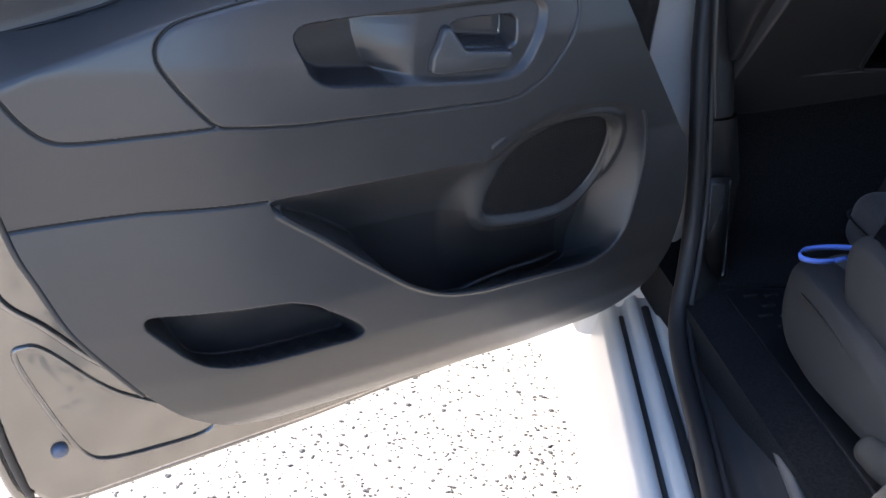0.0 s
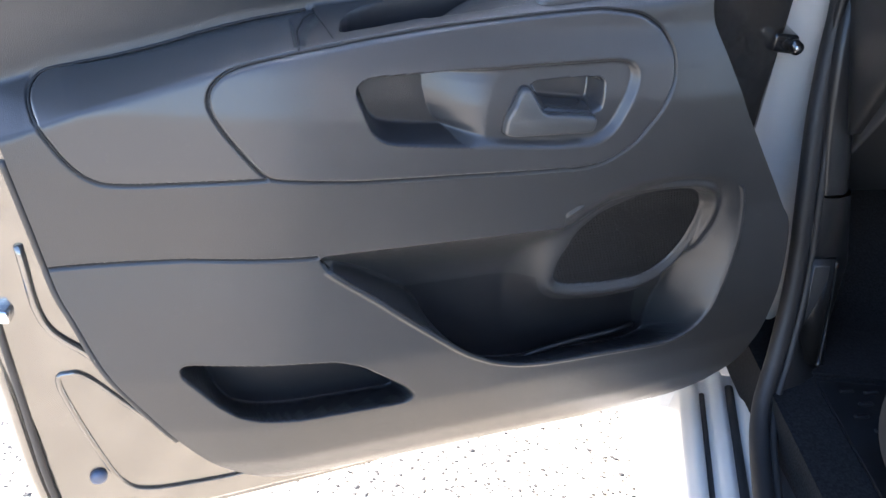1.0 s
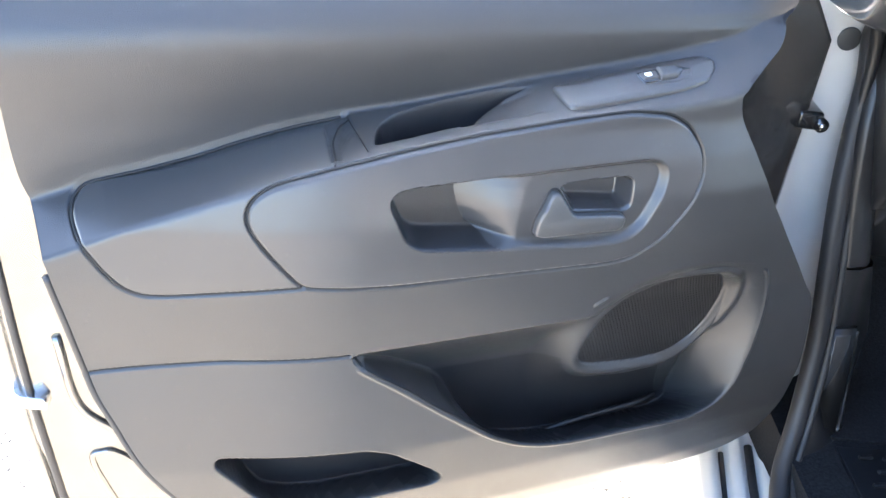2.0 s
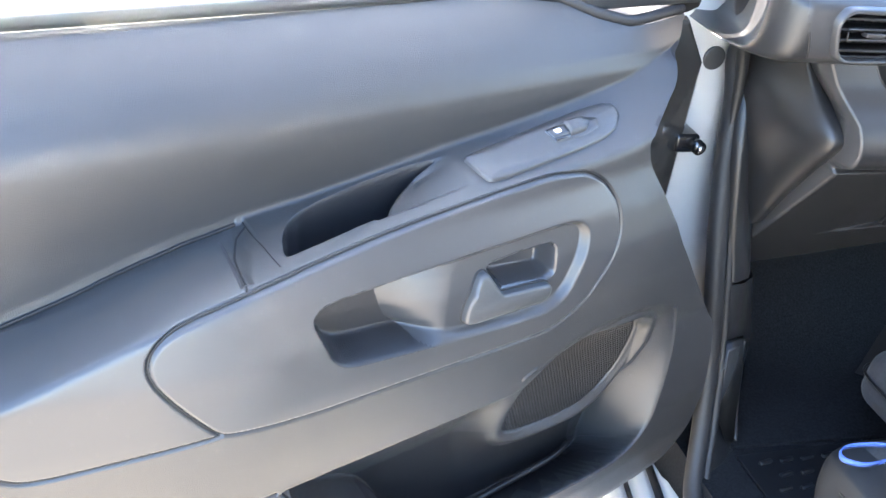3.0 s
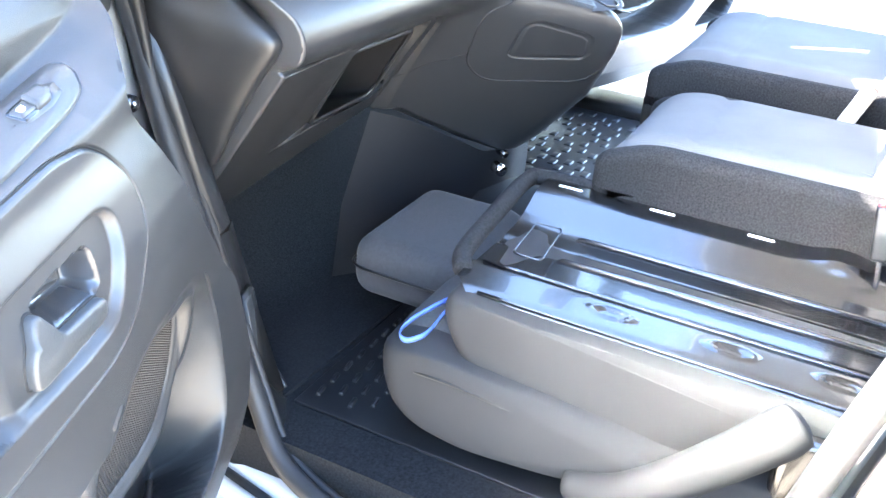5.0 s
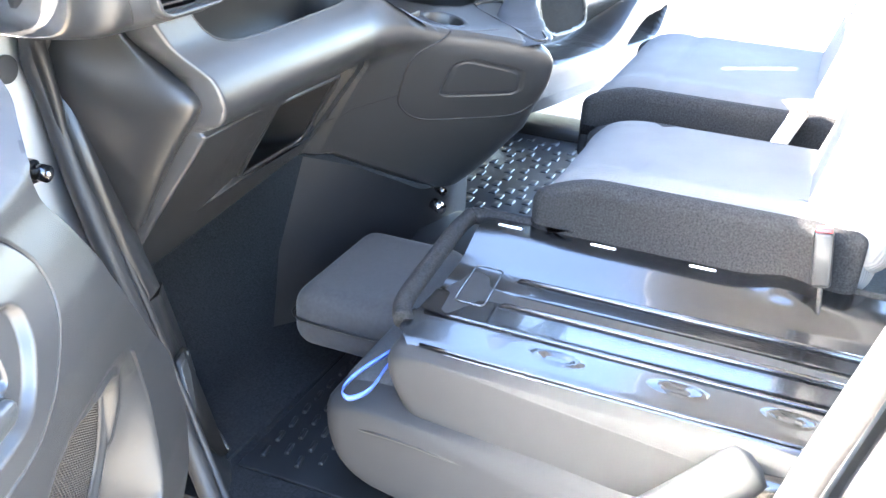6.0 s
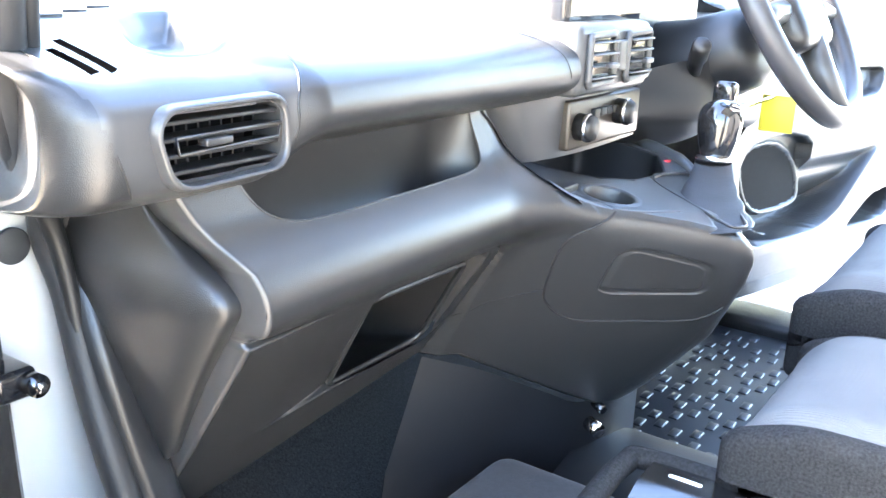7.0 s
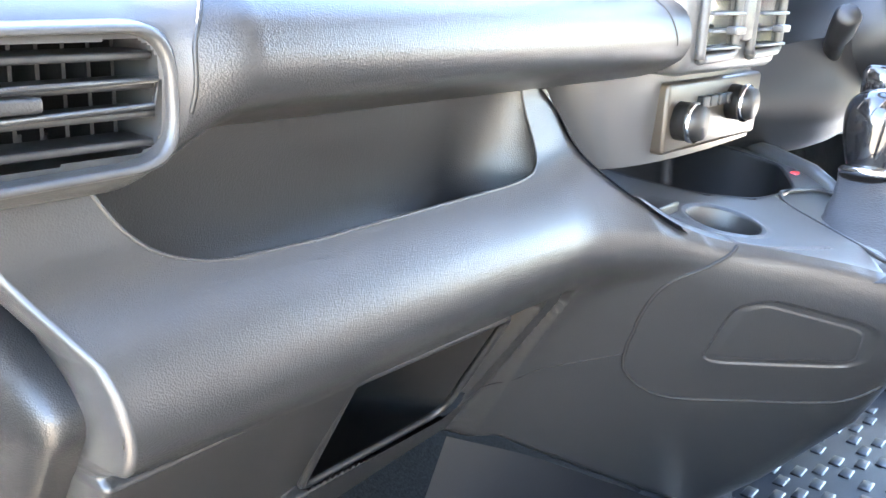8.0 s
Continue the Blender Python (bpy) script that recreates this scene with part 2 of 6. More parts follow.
PAD = [(0.656, 0.842), (0.57, 0.834), (0.45, 0.831), (0.33, 0.828), (0.30, 0.832), (0.268, 0.852), (0.243, 0.886), (0.230, 0.92), (0.234, 0.948), (0.250, 0.969), (0.276, 0.982), (0.32, 0.9865), (0.397, 0.981), (0.485, 0.9725), (0.59, 0.959), (0.626, 0.9535), (0.665, 0.945), (0.69, 0.937), (0.704, 0.924), (0.706, 0.908), (0.692, 0.885), (0.674, 0.862)]
CAP = [(0.656, 0.842), (0.715, 0.8375), (0.778, 0.833), (0.803, 0.838), (0.822, 0.856), (0.839, 0.884), (0.8445, 0.897), (0.840, 0.906), (0.828, 0.9145), (0.808, 0.9195), (0.786, 0.9235), (0.739, 0.9345), (0.667, 0.9545), (0.600, 0.9675)]
BAND = [(0.846, 0.745), (0.726, 0.754), (0.606, 0.7525)]
POCKET = [(0.606, 0.7525), (0.602, 0.744), (0.588, 0.732), (0.548, 0.703), (0.50, 0.665), (0.43, 0.612), (0.395, 0.593), (0.36, 0.582), (0.319, 0.577), (0.21, 0.576), (0.145, 0.573), (0.112, 0.584), (0.094, 0.61), (0.082, 0.66), (0.077, 0.71), (0.080, 0.748), (0.092, 0.777), (0.112, 0.793), (0.16, 0.805), (0.23, 0.809), (0.285, 0.797), (0.325, 0.768), (0.36, 0.753), (0.45, 0.752)]
GRILLE = [(0.306, 0.662), (0.305, 0.690), (0.292, 0.728), (0.268, 0.755), (0.228, 0.775), (0.19, 0.780), (0.155, 0.776), (0.135, 0.765), (0.123, 0.745), (0.122, 0.722), (0.128, 0.690), (0.140, 0.665), (0.158, 0.650), (0.18, 0.642), (0.23, 0.641), (0.282, 0.646), (0.300, 0.652)]
RECESS = [(0.580, 0.921), (0.575, 0.930), (0.563, 0.934), (0.513, 0.936), (0.423, 0.940), (0.30, 0.943), (0.283, 0.940), (0.273, 0.929), (0.276, 0.910), (0.292, 0.872), (0.303, 0.860), (0.320, 0.853), (0.36, 0.853), (0.443, 0.860), (0.535, 0.869), (0.549, 0.872), (0.562, 0.882)]
LEVER_WELL = [(0.399, 0.916), (0.381, 0.892), (0.320, 0.885), (0.311, 0.890), (0.310, 0.918), (0.318, 0.923), (0.359, 0.923), (0.392, 0.921)]
BIN = [(0.738, 0.63), (0.734, 0.637), (0.72, 0.6365), (0.62, 0.632), (0.583, 0.628), (0.555, 0.617), (0.501, 0.577), (0.487, 0.563), (0.49, 0.556), (0.50, 0.553), (0.618, 0.555), (0.655, 0.558), (0.68, 0.566), (0.70, 0.582), (0.735, 0.622)]
PULL = [(0.584, -0.032), (0.577, -0.048), (0.567, -0.059), (0.550, -0.068), (0.527, -0.072), (0.488, -0.075), (0.440, -0.075), (0.413, -0.071), (0.440, -0.065), (0.461, -0.055), (0.479, -0.043), (0.486, -0.035), (0.54, -0.033)]


def face_w(u, v):
    """How far the door trim's face stands out, before pockets."""
    base = np.interp(v, [0.41, 0.425, 0.45, 0.49, 0.55, 0.62, 0.70, 0.75, 0.80, 0.85, 0.90, 0.94, 0.97, 1.05], [-0.03, -0.016, 0.0, 0.016, 0.026, 0.028, 0.019, 0.012, 0.014, 0.015, 0.012, 0.0, -0.014, -0.022])
    left = smooth01((u - 0.60) / 0.29)
    right = smooth01((0.22 - u) / 0.24)
    up = smooth01((v - 0.74) / 0.20)
    return base - 0.046 * left - right * (0.012 + 0.014 * up)


def pocket_depth(u, v):
    """Depth of the map pocket and the loudspeaker's seat below the face, and how far it is undercut."""
    sd = signed(soft(POCKET, 150, 2), u, v)
    g = signed(soft(GRILLE, 120, 3), u, v)
    t = np.clip((0.7535 - v) / 0.14, 0, 1)
    deep = 0.080 * t * (2 - t)
    plate = smooth01((g + 0.055) / 0.05)
    seat = np.interp(v, [0.62, 0.66, 0.78], [0.052, 0.046, 0.016])
    deep = deep * (1 - plate) + seat * plate
    wall = smooth01((0.15 - u) / 0.03)
    head = smooth01((v - 0.725) / 0.03) * smooth01((0.36 - u) / 0.05) * (1 - wall)
    width = 0.005 + 0.034 * wall * smooth01((v - 0.58) / 0.05) + 0.024 * head
    rim = np.clip(sd / width, 0, 1)
    rim = np.where(width > 0.012, rim ** 1.2, smooth01(rim))
    open_top = (u > 0.33) & (v > 0.735)
    rim = np.where(open_top, np.where(sd > -0.001, 1.0, 0.0), rim)
    depth = rim * deep
    depth = depth - 0.006 * (1 - smooth01(np.abs(g + 0.011) / 0.010)) * (sd > 0.004) * smooth01((0.26 - u) / 0.08 + smooth01((0.69 - v) / 0.04))
    depth = depth - 0.0022 * (1 - smooth01(np.abs(sd + 0.003) / 0.0035)) * ~open_top * (v < 0.78)
    depth = depth + 0.003 * smooth01((g + 0.002) / 0.003)
    under = 0.75 * smooth01((0.665 - v) / 0.07) * (1 - plate) * (u > 0.06)
    return depth, under, sd, g


def recess_depth(u, v):
    """Depth of the handle's recess: a flat cup, a funnel that rises to the lever, and a shallow seat round it."""
    sd = signed(soft(RECESS, 160, 3), u, v)
    inner = np.interp(v, [0.86, 0.90, 0.92, 0.94], [0.441, 0.441, 0.436, 0.420])
    arc = np.interp(v, [0.858, 0.866, 0.88, 0.895, 0.909, 0.94], [0.446, 0.470, 0.488, 0.496, 0.500, 0.503])
    t = np.clip((u - inner) / np.maximum(arc - inner, 0.004), 0, 1.0)
    floor_ = 0.009 + 0.027 * t ** 1.4
    width = 0.010 - 0.002 * smooth01((0.45 - u) / 0.05)
    depth = smooth01(sd / width) * floor_
    depth = depth + 0.026 * smooth01(signed(soft(LEVER_WELL, 80, 2), u, v) / 0.008)
    return depth, sd, u > arc


def door_trim(door):
    na, ns = 640, 600
    a = np.linspace(0, 1, na)[:, None]
    s = np.linspace(0, 1, ns)[None, :]
    top_k, ledge_k = 0.19, 0.33
    v = np.broadcast_to(1.118 - 0.70 * s, (na, ns)).copy()
    for _ in range(8):
        u = at(UR, v) + (at(UL, v) - at(UR, v)) * a
        vt, vb, vf = at(VT, u), at(VB, u), at(VF, u)
        goal = np.where(s < top_k, vt + (vb - vt) * (s / top_k),
            np.where(s < ledge_k, vb + (vf - vb) * ((s - top_k) / (ledge_k - top_k)), vf + (0.418 - vf) * ((s - ledge_k) / (1 - ledge_k))))
        v = 0.5 * v + 0.5 * goal
    u = at(UR, v) + (at(UL, v) - at(UR, v)) * a
    vb, vf = at(VB, u), at(VF, u)
    right = smooth01((0.16 - u) / 0.13)
    hill = lambda q: np.interp(q, [0.88, 0.97, 1.03, 1.046, 1.06, 1.08, 1.10, 1.12], [-0.096, -0.090, -0.079, -0.079, -0.085, -0.101, -0.122, -0.152])
    w_up = hill(v) - 0.02 * right
    front = face_w(u, vf)
    k = np.clip((s - top_k) / (ledge_k - top_k), 0, 1) + 0 * u
    back = hill(vb) - 0.02 * right
    w = np.where(s < top_k, w_up, np.where(s < ledge_k, back + (front - back) * k, face_w(u, v)))
    # soften the ledge's two creases along each rib
    for _ in range(30):
        w[:, 1:-1] = 0.25 * w[:, :-2] + 0.5 * w[:, 1:-1] + 0.25 * w[:, 2:]
        v[:, 1:-1] = 0.25 * v[:, :-2] + 0.5 * v[:, 1:-1] + 0.25 * v[:, 2:]
    for _ in range(6):
        w[1:-1] = 0.25 * w[:-2] + 0.5 * w[1:-1] + 0.25 * w[2:]
    u0, v0, w0 = u.copy(), v.copy(), w.copy()
    on_face = s > ledge_k - 0.01
    on_ledge = (s > top_k - 0.07) & (s < ledge_k + 0.08)
    # map pocket with the loudspeaker
    depth, under, pocket_sd, grille_sd = pocket_depth(u0, v0)
    w = w - on_face * depth
    v = v - on_face * under * np.maximum(depth, 0)
    # bottom bin
    bin_sd = signed(soft(BIN, 140, 2), u0, v0)
    shelf_ = 0.055 + 0.03 * smooth01((v0 - 0.60 + 0.25 * (0.60 - u0)) / 0.012)
    bin_k = on_face * smooth01((bin_sd + 0.001) / 0.005)
    w = w - shelf_ * bin_k
    v = v - 0.025 * bin_k * smooth01((0.60 - v0) / 0.03)
    # handle recess
    depth, recess_sd, in_cup = recess_depth(u0, v0)
    w = w - on_face * depth
    # pull pocket sunk into the armrest's top, with a shallow scoop running up to it
    w0 = -0.015 - 0.067 * (1 - (s - top_k) / (ledge_k - top_k)) + 0 * u0
    pull_sd = signed(soft(PULL, 140, 2), u0, w0)
    arc_u = np.interp(w0, [-0.071, -0.065, -0.055, -0.043, -0.035, -0.02], [0.413, 0.440, 0.461, 0.479, 0.486, 0.50])
    scoop = smooth01((u0 - 0.398) / np.maximum(arc_u - 0.398, 0.01)) * smooth01((w0 + 0.073) / 0.012) * smooth01((-0.031 - w0) / 0.004) * smooth01((arc_u + 0.016 - u0) / 0.012)
    v = v - on_ledge * np.maximum(0.007 * scoop * (u0 > 0.398), 0.055 * smooth01((pull_sd + 0.001) / 0.007))
    # seams
    pad_line = soft(PAD, 170, 2)
    cap_line = spline(CAP, 110)
    gap = np.minimum(np.abs(signed(pad_line, u0, v0)), near(cap_line, u0, v0))
    gap = np.minimum(gap, near(BAND, u0, v0))
    cap_edge = [(0.594, 0.967), (0.606, 0.964), (0.618, 0.960), (0.626, 0.9545)]
    groove = 1 - smooth01((np.minimum(gap, near(cap_edge, u0, v0)) - 0.0006) / 0.0020)
    v, w = v - 0.003 * groove * on_ledge * (k < 0.9), w - 0.003 * groove * (k >= 0.9)
    pad_in = signed(pad_line, u0, v0)
    w = w + (on_face * (pad_in > 0.001)) * 0.0012
    P = D(u, v, w)
    c4 = lambda q: (q[1:, 1:] + q[:-1, :-1] + q[1:, :-1] + q[:-1, 1:]) / 4
    um, vm, km = c4(u0), c4(v0), c4(k)
    sm = np.broadcast_to((s[:, 1:] + s[:, :-1]) / 2, um.shape)
    face_m = sm > ledge_k - 0.01
    well = face_m & (c4(signed(soft(LEVER_WELL, 80, 2), u0, v0)) > -0.0008)
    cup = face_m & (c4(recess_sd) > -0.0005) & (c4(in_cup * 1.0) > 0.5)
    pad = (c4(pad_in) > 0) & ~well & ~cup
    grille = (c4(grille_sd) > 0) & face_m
    shaded_hollow = (c4(pull_sd) > -0.0012) & (sm > top_k - 0.07) & (sm < ledge_k + 0.08)
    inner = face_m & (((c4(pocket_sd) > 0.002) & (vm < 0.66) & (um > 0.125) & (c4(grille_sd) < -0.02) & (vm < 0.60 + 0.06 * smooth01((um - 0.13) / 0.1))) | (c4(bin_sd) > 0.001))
    cap_area = np.vstack([cap_line, [(0.626, 0.9545), (0.665, 0.945), (0.69, 0.937), (0.704, 0.924), (0.706, 0.908), (0.692, 0.885), (0.674, 0.862)]])
    cap = (signed(cap_area, um, vm) > 0) & ~pad
    low = face_m & (vm < at([(0.0, 0.7525), (0.606, 0.7525), (0.726, 0.754), (0.846, 0.745)], um)) & ~grille & ~inner
    main = ~(pad | grille | cap | low | shaded_hollow | inner | well | cup)
    cup &= ~well

    def on_trim(path, lift=0.0003, n=160, closed=False, k_=5):
        """A line of (u, v) laid on the finished surface."""
        q = []
        for pu, pv in poly(path, n):
            j = int(np.argmin((u0 - pu) ** 2 + (v0 - pv) ** 2))
            q.append(P.reshape(-1, 3)[j])
        q = np.array(q)
        for _ in range(k_):
            if closed:
                q = 0.25 * np.roll(q, 1, 0) + 0.5 * q + 0.25 * np.roll(q, -1, 0)
            else:
                q = np.vstack([q[:1], 0.25 * q[:-2] + 0.5 * q[1:-1] + 0.25 * q[2:], q[-1:]])
        return q + DN * lift + np.array((0, 0, lift))

    part("joint", tube(on_trim(np.vstack([pad_line[8:], pad_line[:9]]), 0.0004, 300), np.interp(np.linspace(0, 1, 300), [0, 0.1, 0.3, 0.5, 0.62, 1], [0.0007, 0.0004, 0.0005, 0.0009, 0.0013, 0.0013]), 6), SEAM_DARK, door)
    part("joint", tube(on_trim(cap_line, 0.0006, 240), 0.0015, 6), SEAM_DARK, door)
    part("joint", tube(on_trim(cap_edge, 0.0004, 40), 0.0009, 6), SEAM_DARK, door)
    part("joint", tube(on_trim(BAND, 0.0005, 100), 0.0013, 6), SEAM_DARK, door)
    part("joint", tube(on_trim([(0.594, 0.968), (0.5935, 0.9615)], 0.0004, 10, k_=1), 0.0006, 6), SEAM_DARK, door)
    lip_o = [(0.606, 0.7525), (0.602, 0.744), (0.588, 0.732), (0.548, 0.703), (0.50, 0.665), (0.43, 0.612), (0.395, 0.593)]
    part("joint", tube(on_trim(lip_o, 0.0002, 90), np.linspace(0.0013, 0.0006, 90), 6), SEAM_DARK, door)
    part("upper_trim", sheet(P, keep=main), PLASTIC, door, "grained charcoal plastic trim")
    part("armrest_pad", sheet(P, keep=pad), PLASTIC_SOFT, door, "smooth grey armrest insert")
    part("end_cap", sheet(P, keep=cap), PLASTIC_SOFT, door, "smooth charcoal end cap")
    part("lower_panel", sheet(P, keep=low), PLASTIC, door)
    # hollows of the same moulding, their shade painted as a darker colour
    part("shaded_hollow", sheet(P, keep=shaded_hollow), HOLLOW_SHADE_AND_FOOT, door, "moulded pull pocket, darkened for the shade inside it")
    part("shaded_hollow", sheet(P, keep=inner), HOLLOW_SHADE_AND_FOOT, door, "deep part of map pocket and bin, shade put into its colour")
    part("shaded_hollow", sheet(P, keep=cup), HOLLOW_SHADE_AND_FOOT, door, "handle cup floor, interior shade put into its colour")
    part("lever_well", sheet(P, keep=well), GLOSS_GREY, door, "glossy hollow behind the release lever")
    part("speaker_grille", sheet(P, keep=grille), PLASTIC_DARK, door, "perforated black speaker grille")
    # bottle holder's lip inside the pocket
    part("holder_lip", tube(spline(D([0.33, 0.30, 0.25, 0.19, 0.15], [0.515, 0.537, 0.550, 0.552, 0.548], [-0.045, -0.035, -0.03, -0.033, -0.045]), 40), 0.004, 8), PLASTIC_DARK, door)
    # rim that turns back towards the door skin
    for e in (np.concatenate([P[:, -1], P[-1, ::-1]]), P[0, :]):
        part("trim_edge", sheet(np.stack([e, e - DN * 0.004 + np.array((0, 0, 0.002)), e - DN * 0.05, e - DN * 0.12], 1)), PLASTIC_DARK, door)
    edge_l = P[-1, int(ns * 0.36):int(ns * 0.86)]
    part("edge_gasket", tube(edge_l[::6] - DN * 0.006 + DU * 0.003, 0.004, 8), RUBBER, door, "black gasket along the trim's edge")
    top_l = P[:, 0]
    part("window_seal", tube(top_l[::8] - DN * 0.006 + np.array((0, 0, 0.004)), 0.006, 8), RUBBER, door, "black rubber window seal")


def build_door():
    door = thing("front_door", D(0.0, 0.3, -0.16).tolist(), "open van front door, charcoal plastic inner trim and silver painted shell", "car door")
    door_trim(door)
    shell = [(-0.06, 0.30), (0.119, 0.297), (0.332, 0.286), (0.465, 0.272), (0.686, 0.262), (0.79, 0.256), (0.84, 0.262), (0.868, 0.30), (0.885, 0.43), (0.908, 0.56), (0.92, 0.72), (0.93, 0.95), (0.93, 1.09), (0.0, 1.06), (-0.05, 1.0), (-0.07, 0.6)]
    o = [D(u, v, 0.0) for u, v in shell]
    part("shell", slab(o, -DN * 0.20, -DN * 0.148, 0.008), PAINT, door, "silver painted door shell", smooth=False)
    lever = soft([(0.424, 0.872), (0.423, 0.888), (0.409, 0.916), (0.401, 0.917), (0.385, 0.894), (0.380, 0.8905), (0.323, 0.8855), (0.319, 0.882), (0.321, 0.870), (0.327, 0.8675), (0.415, 0.869)], 72, 1)
    part("release_lever", slab([D(u, v, face_w(u, v) - 0.003) for u, v in lever], -DN * 0.02, DN * 0.004, 0.003), PLASTIC_GREY, door, "grey door release lever")
    part("joint", tube([D(u, v, face_w(u, v) - 0.0085) for u, v in lever], 0.0017, 6, True), SEAM_DARK, door)
    return door


build_door()


# ---- van body: floor, sills, pillars, roof, bulkhead, windscreen ----
floor = part("floor", block(-0.70, 0.95, -0.5, 1.62, 0.38, 0.455, 0.0), CARPET, smooth=False)
tagged(floor, "black carpeted van cab floor", "floor", kind="structure")
toe = [(1.12, 0.458), (1.22, 0.475), (1.32, 0.54), (1.40, 0.66), (1.44, 0.9)]
toe = spline(toe, 24)
tagged(part("toe_board", sheet(np.array([[(x, y, z) for y, z in toe] for x in np.linspace(-0.70, 0.95, 12)])), CARPET), "black carpeted toe board under the dashboard", "floor", kind="structure")
# out of view: roof and rear wall added to keep sky light out of the cab
tagged(part("roof", block(-0.80, 1.05, -0.55, 0.70, 1.74, 1.80, 0.02), mat("pale_headliner", (0.42, 0.42, 0.41), 0.9, grain=0.5, scale=500, vary=0.05)), "unseen pale grey van roof, added to block sky light", "roof", kind="structure")
tagged(part("wall_back", block(-0.80, 1.05, -0.60, -0.55, 0.40, 1.80, 0.01), PLASTIC_GREY), "unseen grey bulkhead, added to close the cab behind the seats", "bulkhead", kind="structure")
hood = part("bonnet", block(-0.72, 0.98, 1.75, 2.6, 0.3, 1.08, 0.10), PAINT)
tagged(hood, "silver painted van bonnet", "bonnet", kind="structure")

for fx0, fx1, nm in ((-0.88, -0.745, "wing_near"), (0.98, 1.10, "wing_far")):
    tagged(part(nm, block(fx0, fx1, 1.30, 2.6, 0.46, 1.10, 0.04), PAINT), "silver painted front wing of the van", "wing", kind="structure")
tagged(part("pillar_base", block(-0.88, -0.765, 1.25, 1.75, 1.0, 1.27, 0.02), PAINT), "silver painted pillar base beside the windscreen", "door pillar", kind="structure")
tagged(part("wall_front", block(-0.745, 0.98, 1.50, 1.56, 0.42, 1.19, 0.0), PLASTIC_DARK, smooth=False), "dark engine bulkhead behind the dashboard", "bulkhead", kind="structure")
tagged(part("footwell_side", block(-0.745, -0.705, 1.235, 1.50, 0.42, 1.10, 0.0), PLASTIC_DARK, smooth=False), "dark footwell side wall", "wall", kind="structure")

# outer sill: painted flanges, rubber seal, tread plate
SILL = [(-0.885, 0.10), (-0.892, 0.28), (-0.885, 0.345), (-0.872, 0.362), (-0.862, 0.365), (-0.857, 0.355), (-0.848, 0.355), (-0.843, 0.372), (-0.828, 0.380), (-0.822, 0.372), (-0.806, 0.372), (-0.800, 0.386), (-0.78, 0.392)]
ys = np.linspace(-0.6, 1.13, 44)
bow = lambda y: 0.2 * max(y, 0.25) - 0.112
# paler copy of the silver paint, with the sunlight on the sill in its colour
van_sill = part("sill", sheet(np.array([[(x + bow(y), y, z) for x, z in poly(SILL, 60)] for y in ys])), mat("silver_paint_sunlit", (0.55, 0.54, 0.52), 0.3, coat=0.6, vary=0.05))
tagged(van_sill, "silver painted door sill with folded flanges", "sill", kind="structure")
for gx, gz, gr in ((-0.8525, 0.354, 0.005), (-0.814, 0.371, 0.0075)):
    part("sill_gasket", tube([(gx + bow(y), y, gz) for y in np.linspace(-0.5, 1.1, 24)], gr, 8), RUBBER, van_sill, "black rubber strip in the sill groove")
tread = thing("sill_trim", (-0.70, 0.4, 0.40), "black plastic door sill tread with raised ribs", "sill trim", kind="structure")
prof = [(-0.785, 0.385), (-0.775, 0.40), (-0.745, 0.408), (-0.728, 0.425), (-0.712, 0.440), (-0.695, 0.442), (-0.62, 0.4445), (-0.61, 0.458)]
part("tread", sheet(np.array([[(x + bow(y), y, z + 0.02 * smooth01((y - 0.93) / 0.1)) for x, z in poly(prof, 40)] for y in np.linspace(-0.6, 0.955, 40)])), PLASTIC, tread)
for k in range(6):
    part("rib", tube([(-0.687 + 0.014 * k + bow(y), y, 0.4445) for y in np.linspace(0.2, 0.93 - 0.012 * k, 12)], 0.003, 6), PLASTIC_DARK, tread)
# highlight along the tread's edge, made as a pale metallic bead
part("edge_bead", tube([(-0.72 + bow(y), y, 0.437 + 0.02 * smooth01((y - 0.93) / 0.1)) for y in np.linspace(-0.5, 0.945, 30)], 0.0085), mat("edge_highlight", (0.30, 0.29, 0.28), 0.3, metal=0.7, vary=0.1, vscale=20), tread, "pale metallic bead standing in for the sill edge's highlight")

# A pillar: painted flange, seals, kick trim
pillar = thing("a_pillar", (-0.74, 1.2, 0.4), "silver painted front door pillar with hinge plug and check strap", "door pillar", kind="structure")
Z = np.array([0.30, 0.45, 0.60, 0.72, 0.85, 0.95, 1.05, 1.2, 1.5])
XO = np.array([-0.80, -0.80, -0.76, -0.735, -0.755, -0.785, -0.80, -0.815, -0.80])
XI = np.array([-0.66, -0.65, -0.640, -0.650, -0.685, -0.705, -0.722, -0.735, -0.72])
YP = np.array([1.13, 1.16, 1.19, 1.205, 1.21, 1.21, 1.215, 1.24, 1.42])
zz = np.linspace(0.30, 1.5, 50)
rows_ = []
for z in zz:
    k_ = min(1.0, max(0.05, (z - 0.50) / 0.2))
    xo, xi, yp = np.interp(z, Z, XO), np.interp(z, Z, XI), np.interp(z, Z, YP)
    rows_.append([(xo - 0.10 * k_, yp + 0.10, z), (xo - 0.03 * k_, yp + 0.03, z), (xo, yp + 0.006, z), (xo + 0.012, yp - 0.002, z), ((xo + xi) / 2, yp - 0.004, z), (xi, yp, z), (xi + 0.03, yp + 0.02, z)])
# same lightened paint, so the flange looks strongly lit
part("flange", sheet(np.array(rows_)), van_sill.data.materials[0], pillar)
plug = [(-0.735 + 0.0155 * math.cos(a), 1.2095, 0.992 + 0.0155 * math.sin(a)) for a in np.linspace(0, 2 * math.pi, 28, endpoint=False)]
